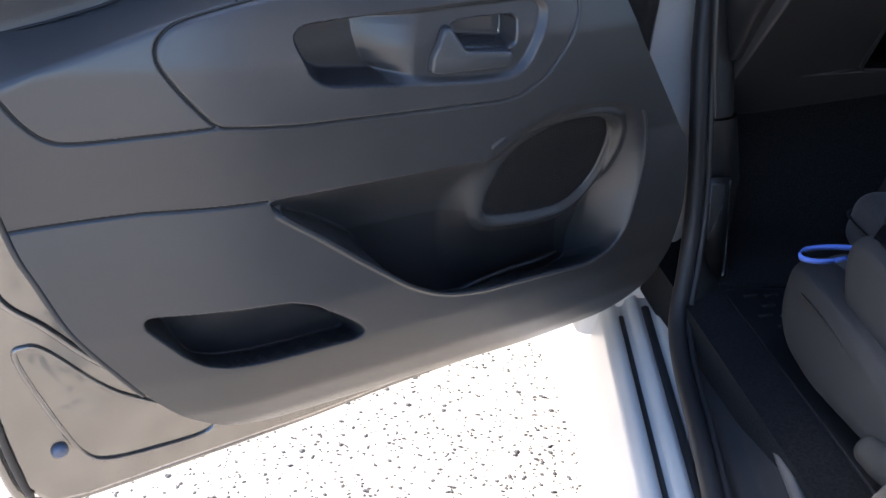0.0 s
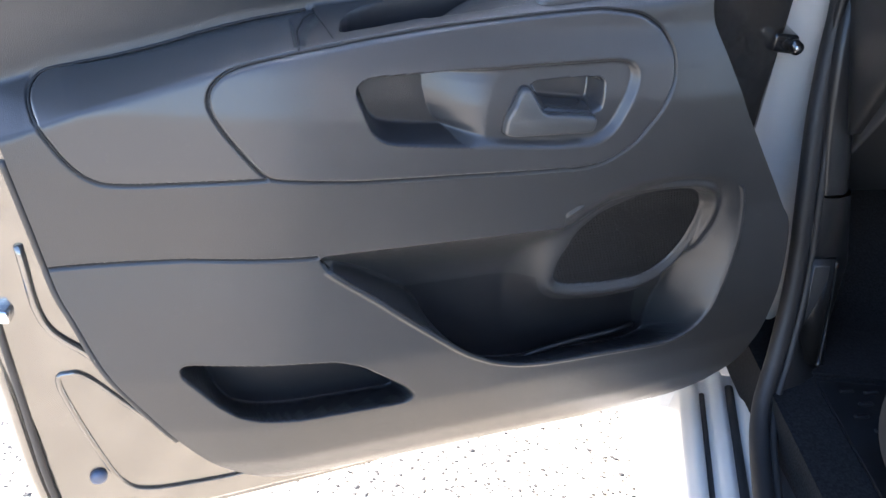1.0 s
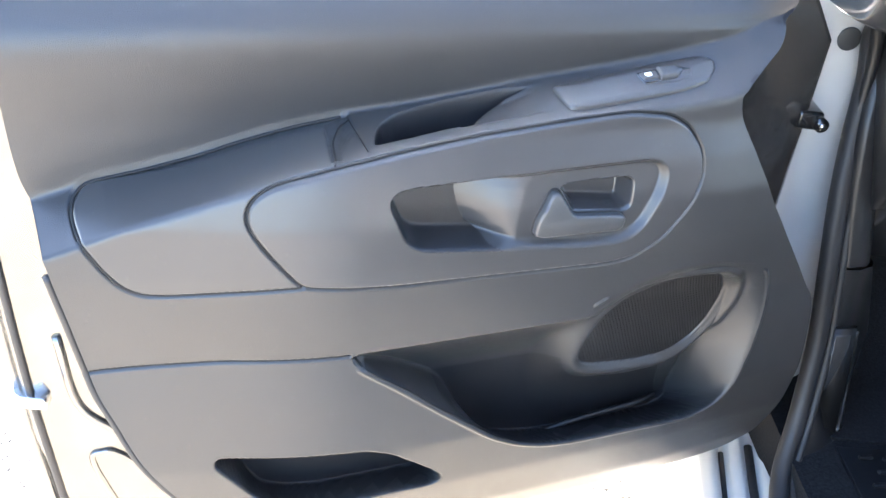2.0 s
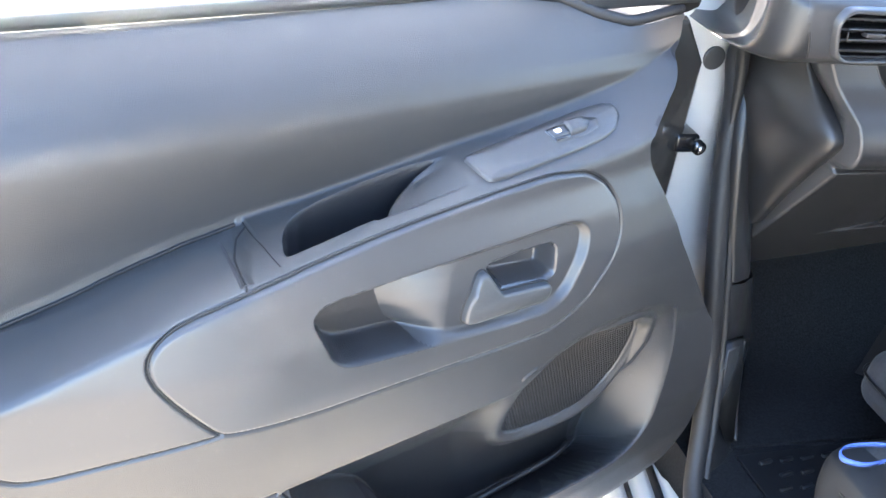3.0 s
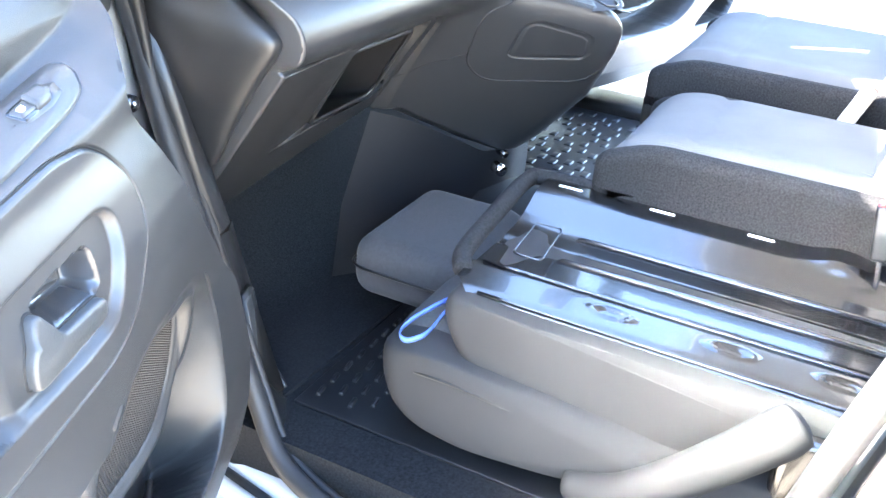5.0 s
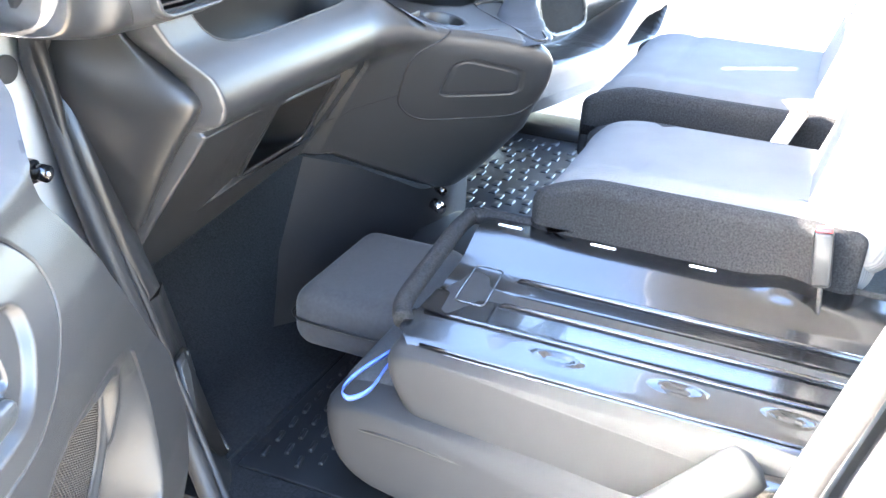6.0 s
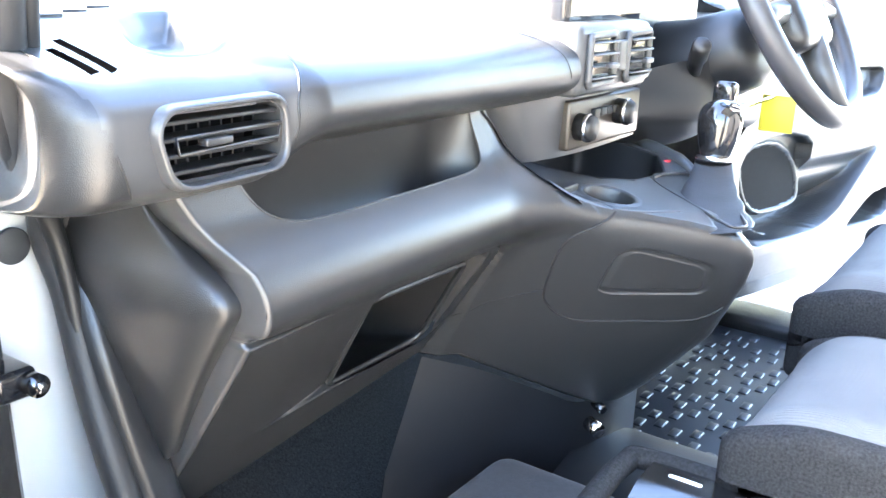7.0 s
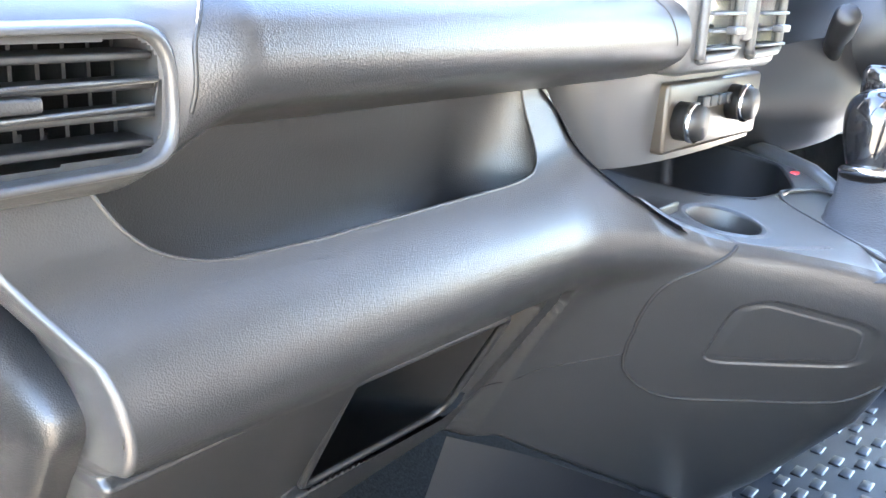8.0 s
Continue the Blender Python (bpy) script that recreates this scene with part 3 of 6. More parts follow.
part("plug", slab(plug, (0, 0, 0), (0, -0.004, 0), 0.0015), PLASTIC_GREY, pillar, "round grey plastic hinge plug")
strap = part("check_strap", block(-0.788, -0.752, 1.158, 1.21, 0.882, 0.908, 0.006), GLOSS_BLACK, pillar, "black door check strap with bolt")
part("bolt", tube([(-0.760, 1.160, 0.896), (-0.760, 1.145, 0.896)], 0.0095, 16), STEEL_BLACK, strap)
part("bolt_head", tube([(-0.760, 1.147, 0.896), (-0.760, 1.141, 0.896)], 0.005, 6), CHROME, strap)
seal = spline([(-0.775, 0.98, 1.45), (-0.785, 1.08, 1.25), (-0.772, 1.125, 1.15), (-0.752, 1.150, 1.08), (-0.728, 1.170, 1.04), (-0.716, 1.188, 1.0), (-0.707, 1.180, 0.95), (-0.707, 1.160, 0.875), (-0.705, 1.136, 0.80), (-0.695, 1.112, 0.71), (-0.682, 1.085, 0.60), (-0.690, 1.04, 0.50), (-0.712, 0.985, 0.435), (-0.735, 0.90, 0.415), (-0.77, 0.75, 0.41), (-0.82, 0.56, 0.41), (-0.84, 0.49, 0.44), (-0.835, 0.44, 0.56), (-0.825, 0.40, 0.70), (-0.82, 0.365, 0.85), (-0.815, 0.30, 1.1)], 110)
part("door_seal", tube(seal, 0.0135, 10), RUBBER, pillar, "black rubber door seal")
part("upper_trim", tube(spline([(-0.708, 1.150, 0.80), (-0.712, 1.172, 0.97), (-0.733, 1.170, 1.045), (-0.757, 1.150, 1.09), (-0.772, 1.135, 1.15), (-0.785, 1.10, 1.25), (-0.775, 1.0, 1.45), (-0.75, 0.86, 1.70)], 50), np.linspace(0.004, 0.028, 50), 12), PLASTIC_DARK, pillar, "dark pillar trim and seal")
part("seal_lip", tube(seal + np.array((0.017, -0.004, 0.004)), 0.0055, 8), RUBBER, pillar)
# kick trim, two plastic pieces with a step between
kick_line = np.array([(-0.695, 1.205, 1.06), (-0.695, 1.185, 1.0), (-0.702, 1.158, 0.95), (-0.703, 1.135, 0.89), (-0.690, 1.118, 0.80), (-0.672, 1.103, 0.714)])
kick = thing("kick_trim", (-0.65, 1.1, 0.45), "dark plastic footwell kick trim with a recessed flap", "trim panel", kind="structure")
ll = spline(kick_line, 40)
part("upper_strip", sheet(np.array([[p + np.array((-0.006, 0.014, 0)), p + np.array((-0.001, 0.001, 0)), p + np.array((0.004, 0.001, 0)), p + np.array((0.030, 0.010, 0)), p + np.array((0.040, 0.022, 0)), p + np.array((0.045, 0.12, 0))] for p in ll])), PLASTIC_BLACK, kick, "dark upper pillar trim strip")
zl = np.linspace(0.447, 0.709, 44)
xl_, yl_ = np.interp(zl, [0.447, 0.50, 0.60, 0.71], [-0.704, -0.684, -0.677, -0.677]), np.interp(zl, [0.447, 0.50, 0.60, 0.71], [0.985, 1.045, 1.080, 1.105])
xr_, yr_ = np.interp(zl, [0.447, 0.50, 0.60, 0.71], [-0.605, -0.590, -0.592, -0.628]), np.interp(zl, [0.447, 0.50, 0.60, 0.71], [1.045, 1.108, 1.122, 1.122])
part("lower_panel", sheet(np.array([[(a - 0.010, b + 0.014, q), (a, b, q), (a * 0.5 + c * 0.5, b * 0.5 + d * 0.5 - 0.006, q), (c, d, q), (c + 0.006, d + 0.012, q), (c + 0.008, d + 0.12, q)] for a, b, c, d, q in zip(xl_, yl_, xr_, yr_, zl)])), PLASTIC_BLACK, kick)
fl_n = np.array((-0.42, -0.90, 0.10))
flap = [(-0.664, 1.080, 0.622), (-0.630, 1.098, 0.612), (-0.609, 1.092, 0.503), (-0.648, 1.074, 0.520)]
part("flap", slab(flap, -fl_n * 0.004, fl_n * 0.012, 0.003), PLASTIC_GREY, kick, "raised grey bonnet release flap")
part("flap_rail", tube(spline([(-0.624, 1.096, 0.616), (-0.611, 1.095, 0.56), (-0.604, 1.086, 0.505), (-0.622, 1.042, 0.474)], 20), 0.003), PLASTIC_BLACK, kick)
part("flap_well", slab([(-0.668, 1.079, 0.630), (-0.624, 1.100, 0.620), (-0.603, 1.090, 0.50), (-0.622, 1.047, 0.470), (-0.642, 1.045, 0.480), (-0.655, 1.067, 0.516)], -fl_n * 0.004, fl_n * 0.006, 0.0), PLASTIC_DARK, kick)

# ---- B pillar foot at the rear of the opening ----
bp = thing("b_pillar", (-0.78, 0.2, 0.4), "pale grey door pillar foot with rubber seal", "door pillar", kind="structure")
bl = spline([(-0.90, 0.50, 0.365), (-0.885, 0.45, 0.40), (-0.865, 0.41, 0.55), (-0.85, 0.375, 0.70), (-0.84, 0.345, 0.83), (-0.84, 0.315, 0.96), (-0.83, 0.27, 1.15), (-0.79, 0.20, 1.75)], 70)
part("flange", sheet(np.array([[p + np.array((-0.10, -0.10, -0.03)), p + np.array((-0.03, -0.02, 0)), p, p + np.array((0.03, -0.003, 0)), p + np.array((0.045, -0.02, 0)), p + np.array((0.06, -0.12, 0))] for p in bl])), PAINT, bp)
part("inner_trim", sheet(np.array([[p + np.array((0.05, -0.005, 0.01)), p + np.array((0.075, 0.0, 0.01)), p + np.array((0.085, -0.02, 0.01)), p + np.array((0.09, -0.2, 0.01))] for p in bl])), PLASTIC_GREY, bp)

# ---- dashboard ----
dash = thing("dashboard", (-0.2, 1.3, 0.46), "black grained plastic dashboard with open shelf, vents and cubby", "dashboard")

# upper pad with the outer vent's pod
POD = [(1.75, 1.20), (1.30, 1.178), (1.20, 1.168), (1.12, 1.158), (1.06, 1.150), (1.03, 1.144), (1.011, 1.135), (1.002, 1.126), (1.000, 1.115), (1.000, 1.10), (1.002, 1.082), (1.010, 1.068), (1.03, 1.058), (1.08, 1.052), (1.16, 1.052)]
NOSE = [(1.75, 1.20), (1.30, 1.178), (1.20, 1.170), (1.12, 1.163), (1.06, 1.157), (1.03, 1.152), (1.005, 1.144), (0.990, 1.134), (0.984, 1.122), (0.983, 1.110), (0.989, 1.098), (1.003, 1.089), (1.03, 1.080), (1.08, 1.073), (1.16, 1.07)]


def rib_curve(pts):
    """A rib of the pad, sampled densely over the top and the nose."""
    c = spline(pts, 3000)
    a, b = np.argmax(c[:, 0] < 1.30), np.argmax(c[:, 0] < 1.02)
    i = np.concatenate([np.linspace(0, a, 12, endpoint=False), np.linspace(a, b, 110, endpoint=False), np.linspace(b, 2999, 100)]).astype(int)
    return c[i]


pod_c, nose_c = rib_curve(POD), rib_curve(NOSE)


def upper_dash(x):
    """A rib of the upper dashboard at x."""
    k = smooth01((x + 0.650) / 0.05)
    c = pod_c * (1 - k) + nose_c * k
    c = c.copy()
    s_ = max(0.0, min(1.0, (-x - 0.775) / 0.037))
    end = 0.004 * smooth01((-x - 0.70) / 0.08) + 0.20 * s_ ** 1.9
    shrink = np.clip((1.35 - c[:, 0]) / 0.35, 0, 1)
    c[:, 0] += end * shrink
    return c


xs = np.concatenate([np.linspace(-0.812, -0.54, 240), np.linspace(-0.537, -0.192, 60)])


def pod_x(x):
    """Where a rib near the pod's outer end really stands: it bulges, then turns back inwards."""
    s_ = max(0.0, (-x - 0.775) / 0.037)
    return x if s_ == 0 else -0.775 - 0.027 * math.sin(min(1.0, s_ / 0.45) * math.pi / 2) + 0.06 * max(0.0, s_ - 0.45) / 0.55


U = np.array([[(pod_x(x), y, z) for y, z in upper_dash(x)] for x in xs])
rib_x = ((xs[1:] + xs[:-1]) / 2)[:, None]
# bowl and slots sunk into the top; seam beside the pod
X, Y = U[..., 0], U[..., 1]
up_face = (U[..., 2] > 1.135) & (Y > 1.02)
bowl = [(-0.684, 1.070), (-0.688, 1.095), (-0.672, 1.135), (-0.640, 1.190), (-0.600, 1.212), (-0.562, 1.215), (-0.572, 1.166), (-0.608, 1.090), (-0.650, 1.070)]
sd = signed(soft(bowl, 90, 4), X, Y)
U[..., 2] -= up_face * (0.024 * smooth01((sd + 0.002) / 0.022) - 0.0015 * (1 - smooth01(np.abs(sd + 0.004) / 0.004)))
seam_rib = np.concatenate([np.linspace(-0.40, -0.44, 12), np.interp(pod_c[12:122, 0], [1.02, 1.05, 1.125, 1.30], [-0.606, -0.592, -0.550, -0.44]), np.interp(np.linspace(0, 1, 100), [0, 0.12, 0.25, 0.45, 0.6, 0.8, 1.0], [-0.607, -0.620, -0.628, -0.628, -0.633, -0.66, -0.69])])
for _ in range(30):
    seam_rib[1:-1] = 0.25 * seam_rib[:-2] + 0.5 * seam_rib[1:-1] + 0.25 * seam_rib[2:]
seam_x = seam_rib[None, :] + 0 * X
xm, zm, ym = (X[1:, 1:] + X[:-1, :-1]) / 2, (U[1:, 1:, 2] + U[:-1, :-1, 2]) / 2, (Y[1:, 1:] + Y[:-1, :-1]) / 2
VENT = [(-0.752, 1.112), (-0.747, 1.122), (-0.738, 1.126), (-0.648, 1.127), (-0.641, 1.124), (-0.637, 1.116), (-0.636, 1.086), (-0.640, 1.078), (-0.648, 1.075), (-0.728, 1.073), (-0.738, 1.077), (-0.744, 1.086)]
hole = (signed(VENT, xm, zm) > 0.004) & (ym < 1.06)
slot_a = [(-0.766, 1.041), (-0.756, 1.045), (-0.745, 1.113), (-0.755, 1.108)]
slot_b = [(-0.751, 1.040), (-0.740, 1.048), (-0.722, 1.139), (-0.733, 1.133)]
slots = ((signed(slot_a, xm, ym) > 0) | (signed(slot_b, xm, ym) > 0)) & (zm > 1.13)
left_piece = xm < np.interp(zm, [1.06, 1.066, 1.095, 1.125, 1.134, 1.16], [-0.765, -0.762, -0.776, -0.786, -0.786, -0.792])
left_piece |= (rib_x < -0.79) & (zm < 1.2)
pod_part = (xm < (seam_x[1:, 1:] + seam_x[:-1, :-1]) / 2) & ~left_piece & ~hole & ~slots
upper = part("vent_pod", sheet(U, keep=pod_part), PLASTIC_SOFT, dash, "satin black outer vent pod with a sunken tray on top")
part("upper_pad", sheet(U, keep=(xm >= (seam_x[1:, 1:] + seam_x[:-1, :-1]) / 2)), PLASTIC_BLACK, dash, "grained black dashboard pad")
part("pod_end", sheet(U, keep=left_piece & ~slots), PLASTIC_BLACK, dash, "grained black end piece of the vent pod")
def on_pad(x, j):
    """The pad's surface at x on its rib line j."""
    return (x, float(np.interp(x, xs, U[:, j, 1])), float(np.interp(x, xs, U[:, j, 2])))


part("pad_seam", tube(spline([on_pad(seam_rib[j], j) for j in range(40, 175, 5)], 160), 0.0011, 6), PLASTIC_DARK, upper)
part("pad_seam", tube(spline([on_pad(-0.232 + 0.0004 * (j - 120), j) for j in range(104, 170, 6)], 80), 0.0009, 6), PLASTIC_DARK, upper)
end_rib = np.interp(np.arange(222), [60, 104, 122, 130, 142, 165, 190], [-0.770, -0.783, -0.789, -0.788, -0.786, -0.776, -0.760])
part("pod_seam", tube(spline([on_pad(end_rib[j], j) for j in range(64, 188, 6)], 120), 0.0009, 6), PLASTIC_DARK, upper)
for s in (slot_a, slot_b):
    c = np.array([((x - cx_) * 1.25 + cx_, (y - cy_) * 1.05 + cy_, 1.13) for cx_, cy_ in [np.mean(s, 0)] for x, y in s])
    part("demister_slot", slab(c, (0, 0, -0.03), (0, 0, 0.0)), GLOSS_BLACK, upper, smooth=False)
for k in range(3):
    a, b = -0.692 + 0.034 * k, -0.668 + 0.034 * k
    part("demister_grille", block(a, b, 1.214 + 0.016 * k, 1.222 + 0.016 * k, 1.160, 1.1725 + 0.002 * k, 0.001, 2), PLASTIC_DARK, upper)
# right of the stack, the driver's half
xr = np.linspace(-0.195, 0.92, 34)
part("driver_pad", sheet(np.array([[(x, y + 0.13, z - 0.01) for y, z in nose_c] for x in xr])), PLASTIC_BLACK, dash)


def vent(name, outline, y, parent, slats, vanes, bezel_mat):
    """An air vent: bezel, dark box, cross slats, upright vanes and a thumb tab."""
    o = np.array(soft(outline, 90, 5))
    cx, cz = o[:, 0].mean(), o[:, 1].mean()
    ring = []
    for d, dy in ((1.085, 0.006), (1.06, -0.003), (1.0, -0.006), (0.955, -0.002), (0.945, 0.012), (0.94, 0.05)):
        ring.append([(cx + (x - cx) * (d if d < 1 else 1 + (d - 1) * 0.75), y + dy, cz + (z - cz) * (d if d < 1 else 1 + (d - 1) * 1.6)) for x, z in o])
    v = part(name, sheet(np.array(ring), wrap_v=True), bezel_mat, parent, "smooth vent bezel")
    part("vent_box", slab([(x, y + 0.048, z) for x, z in o], (0, 0.004, 0), (0, 0, 0)), GLOSS_BLACK, v, smooth=False)
    x0, x1, z0, z1 = o[:, 0].min(), o[:, 0].max(), o[:, 1].min(), o[:, 1].max()
    for k in range(slats):
        z = z0 + (z1 - z0) * (k + 0.9) / (slats + 0.8)
        inset = 0.004 + 0.006 * abs((z - cz) / (z1 - z0))
        part("slat", block(x0 + inset + 0.006 * (cz > z), x1 - inset, y + 0.002, y + 0.022, z - 0.0016, z + 0.0016, 0.001, 2), PLASTIC_DARK, v)
    for k in range(vanes):
        x = x0 + (x1 - x0) * (k + 1) / (vanes + 1)
        part("vane", block(x - 0.0008, x + 0.0008, y + 0.022, y + 0.040, z0 + 0.004, z1 - 0.004, 0.0), PLASTIC_DARK, v, smooth=False)
    return v, (x0, x1, z0, z1)


v1, (x0, x1, z0, z1) = vent("outer_vent", VENT, 0.999, dash, 4, 10, PLASTIC_SOFT)
zc = (z0 + z1) / 2 + 0.002
part("thumb_frame", tube([(x0 + 0.016, 0.998, zc - 0.006), (x1 - 0.008, 0.998, zc - 0.004), (x1 - 0.006, 0.998, zc + 0.006), (x0 + 0.014, 0.998, zc + 0.005)], 0.0014, 6, True), PLASTIC_BLACK, v1)
part("thumb_tab", block(x0 + 0.036, x0 + 0.060, 0.994, 1.004, zc - 0.0028, zc + 0.0028, 0.0015), PLASTIC_BLACK, v1, "ribbed thumb slider")

# lower fascia, cubby and the console's flank as one moulded surface
FZ = [0.60, 0.753, 0.936, 0.944, 0.955, 0.970, 0.985, 1.0, 1.012, 1.022, 1.035, 1.075]
FY = [1.255, 1.140, 1.004, 0.994, 0.984, 0.979, 0.981, 0.988, 0.999, 1.012, 1.022, 1.035]
TOPX = [-0.75, -0.302, -0.294, -0.286, -0.276, -0.264, -0.25, -0.236, -0.22, -0.2, -0.17, -0.13, -0.09, -0.03]
TOPZ = [1.085, 1.085, 1.066, 1.046, 1.026, 1.008, 0.994, 0.984, 0.976, 0.970, 0.964, 0.954, 0.941, 0.935]
BOTX = [-0.75, -0.55, -0.305, -0.245, -0.22, -0.113, -0.073, -0.03]
BOTZ = [0.645, 0.685, 0.756, 0.768, 0.752, 0.690, 0.670, 0.672]
LX = [(0.60, -0.62), (0.757, -0.638), (0.90, -0.657), (0.941, -0.664), (0.95, -0.667), (0.98, -0.672), (0.987, -0.673), (1.0, -0.676), (1.02, -0.688), (1.038, -0.699), (1.058, -0.709), (1.08, -0.716)]
RX = [(0.60, -0.03), (0.668, -0.032), (0.70, -0.022), (0.784, -0.014), (0.867, -0.034), (0.93, -0.060), (0.98, -0.070), (1.1, -0.078)]
SHELF = [(-0.668, 1.09), (-0.655, 1.06), (-0.645, 1.042), (-0.630, 1.029), (-0.605, 1.0225), (-0.55, 1.0215), (-0.45, 1.0225), (-0.37, 1.0235), (-0.342, 1.026), (-0.330, 1.032), (-0.327, 1.045), (-0.331, 1.062), (-0.335, 1.09)]
CUBBY = [(-0.497, 0.921), (-0.335, 0.919), (-0.288, 0.802), (-0.298, 0.792), (-0.446, 0.787)]
LEDGE = [(-0.548, 0.770), (-0.478, 0.798), (-0.325, 0.812), (-0.300, 0.822), (-0.302, 0.808), (-0.32, 0.796), (-0.40, 0.785)]
CSEAM = [(-0.200, 0.968), (-0.222, 0.955), (-0.240, 0.932), (-0.226, 0.869), (-0.213, 0.846), (-0.184, 0.823), (-0.13, 0.819), (-0.075, 0.818), (-0.055, 0.835)]
CPLATE = [(-0.192, 0.916), (-0.185, 0.924), (-0.175, 0.926), (-0.115, 0.905), (-0.104, 0.898), (-0.09, 0.868), (-0.095, 0.859), (-0.175, 0.862), (-0.184, 0.868)]
na, nb = 460, 360
a, b = np.linspace(0, 1, na)[:, None], np.linspace(0, 1, nb)[None, :] ** 0.85
z = np.broadcast_to(0.7 + 0.35 * b, (na, nb)).copy()
for _ in range(10):
    x = at(LX, z) + (at(RX, z) - at(LX, z)) * a
    ztop = np.interp(x, TOPX, TOPZ)
    for _k in range(2):
        ztop[1:-1] = 0.25 * ztop[:-2] + 0.5 * ztop[1:-1] + 0.25 * ztop[2:]
    z = 0.5 * z + 0.5 * (np.interp(x, BOTX, BOTZ) + (ztop - np.interp(x, BOTX, BOTZ)) * b)
fz = np.linspace(0.58, 1.10, 400)
fy = np.interp(fz, FZ, FY)
for _ in range(30):
    fy[1:-1] = 0.25 * fy[:-2] + 0.5 * fy[1:-1] + 0.25 * fy[2:]
yf = np.interp(z, fz, fy)
yc = 0.948 - (0.74 * (x + 0.183) + 0.5 * (z - 0.869)) / 0.67
yc -= 0.010 * np.sin(np.pi * np.clip((x + 0.28) / 0.24, 0, 1)) * np.sin(np.pi * np.clip((z - 0.66) / 0.28, 0, 1))
# wide rounding over the console's top edge and round its rear corner
fr = 0.045
brow = np.minimum(ztop, np.interp(x, [-0.5, -0.30, -0.26, -0.24, -0.22], [0.995, 0.995, 0.990, 0.982, 0.977]))
drop = np.clip((fr - (brow - z)) / fr, 0, 0.9)
yc += fr * (1 - np.sqrt(np.maximum(1 - drop ** 2, 0))) + 2.06 * np.maximum(0, z - brow + 0.1 * fr)
turn = np.clip((x - at(RX, z) + 0.05) / 0.05, 0, 1)
yc += 0.05 * (1 - np.sqrt(np.maximum(1 - 0.98 * turn ** 2, 0)))
soft_k = 0.020 + 0.045 * smooth01((z - 0.925) / 0.04)
h = np.clip(0.5 + 0.5 * (yc - yf) / soft_k, 0, 1)
y = yc * (1 - h) + yf * h - soft_k * h * (1 - h)
shelf_d = signed(SHELF, x, z)
# lower panel, set back behind a shadow gap, hollowed towards its open cubby
border = np.interp(z, [0.60, 0.76, 0.80, 0.922, 0.934, 0.939], [-0.237, -0.262, -0.268, -0.287, -0.296, -0.315])
in_panel = smooth01((border - x) / 0.003) * smooth01((0.9395 - z) / 0.003)
rim_low = np.interp(x, [-0.60, -0.548, -0.45, -0.33, -0.29, -0.26], [0.762, 0.770, 0.786, 0.792, 0.802, 0.83])
frame_r = smooth01((border - 0.024 - x) / 0.004)
scoop = smooth01((x + 0.56) / 0.17) * smooth01((z - rim_low) / 0.004) * frame_r
y_panel = yf + 0.004 + 0.018 * scoop * smooth01((0.934 - z) / 0.004)
y = y * (1 - in_panel) + np.minimum(y_panel, y + 0.03) * in_panel
cubby_hole = signed(CUBBY, (x[1:, 1:] + x[:-1, :-1]) / 2, (z[1:, 1:] + z[:-1, :-1]) / 2) > 0.0005
gap = near([(-0.668, 0.939), (-0.315, 0.9395), (-0.296, 0.934), (-0.287, 0.922), (-0.268, 0.80), (-0.262, 0.76)], x, z)
wide = 0.0012 + 0.005 * smooth01((-0.56 - x) / 0.10)
y += 0.010 * (1 - smooth01((gap - wide * 0.4) / (wide + 0.0008)))
plate = signed(soft(CPLATE, 90, 3), x, z)
y += 0.0030 * smooth01((plate + 0.001) / 0.002) - 0.0018 * smooth01((plate - 0.004) / 0.003)
F = np.stack([x, y, z], -1)
xm, zm = (x[1:, 1:] + x[:-1, :-1]) / 2, (z[1:, 1:] + z[:-1, :-1]) / 2
side = xm > np.interp(zm, [0.60, 0.80, 0.869, 0.935, 1.0, 1.1], [-0.268, -0.268, -0.226, -0.242, -0.30, -0.40]) + 0.0
glove = (zm < 0.939) & ~side
shelf_hole = (shelf_d[1:, 1:] + shelf_d[:-1, :-1]) / 2 > 0.0006
brim = (np.arange(nb - 1)[None, :] > nb - 11) & (xm > -0.312) & (xm < -0.235)
fascia = part("lower_fascia", sheet(F, keep=~side & ~glove & ~shelf_hole & ~brim), PLASTIC_BLACK, dash, "grained black fascia with an open shelf")
back_prof = spline([(1.054, 1.095), (1.062, 1.062), (1.067, 1.034), (1.066, 1.010), (1.059, 0.991), (1.047, 0.976), (1.028, 0.968), (1.003, 0.966)], 60)
shelf_ribs = []
for x_ in np.concatenate([np.linspace(-0.674, -0.61, 50), np.linspace(-0.605, -0.371, 40)]):
    e_ = math.sqrt(max(0.0, 1 - (max(0.0, -0.61 - x_) / 0.064) ** 2))
    shelf_ribs.append([(x_, np.interp(z_, fz, fy) + 0.003 + (y_ - np.interp(z_, fz, fy) - 0.003) * e_, z_) for y_, z_ in back_prof])
part("shelf_back", sheet(np.array(shelf_ribs)), PLASTIC_BLACK, dash, "rounded back of the open shelf")
part("cubby", sheet(F, keep=glove & ~cubby_hole), PLASTIC_BLACK, dash, "open lower cubby moulding")
rim_y = lambda zz_: np.interp(zz_, FZ, FY) + 0.014
part("cubby_rim", tube([(px, rim_y(pz), pz) for px, pz in soft(CUBBY, 90, 1)], 0.0034, 8, True), PLASTIC_BLACK, dash)
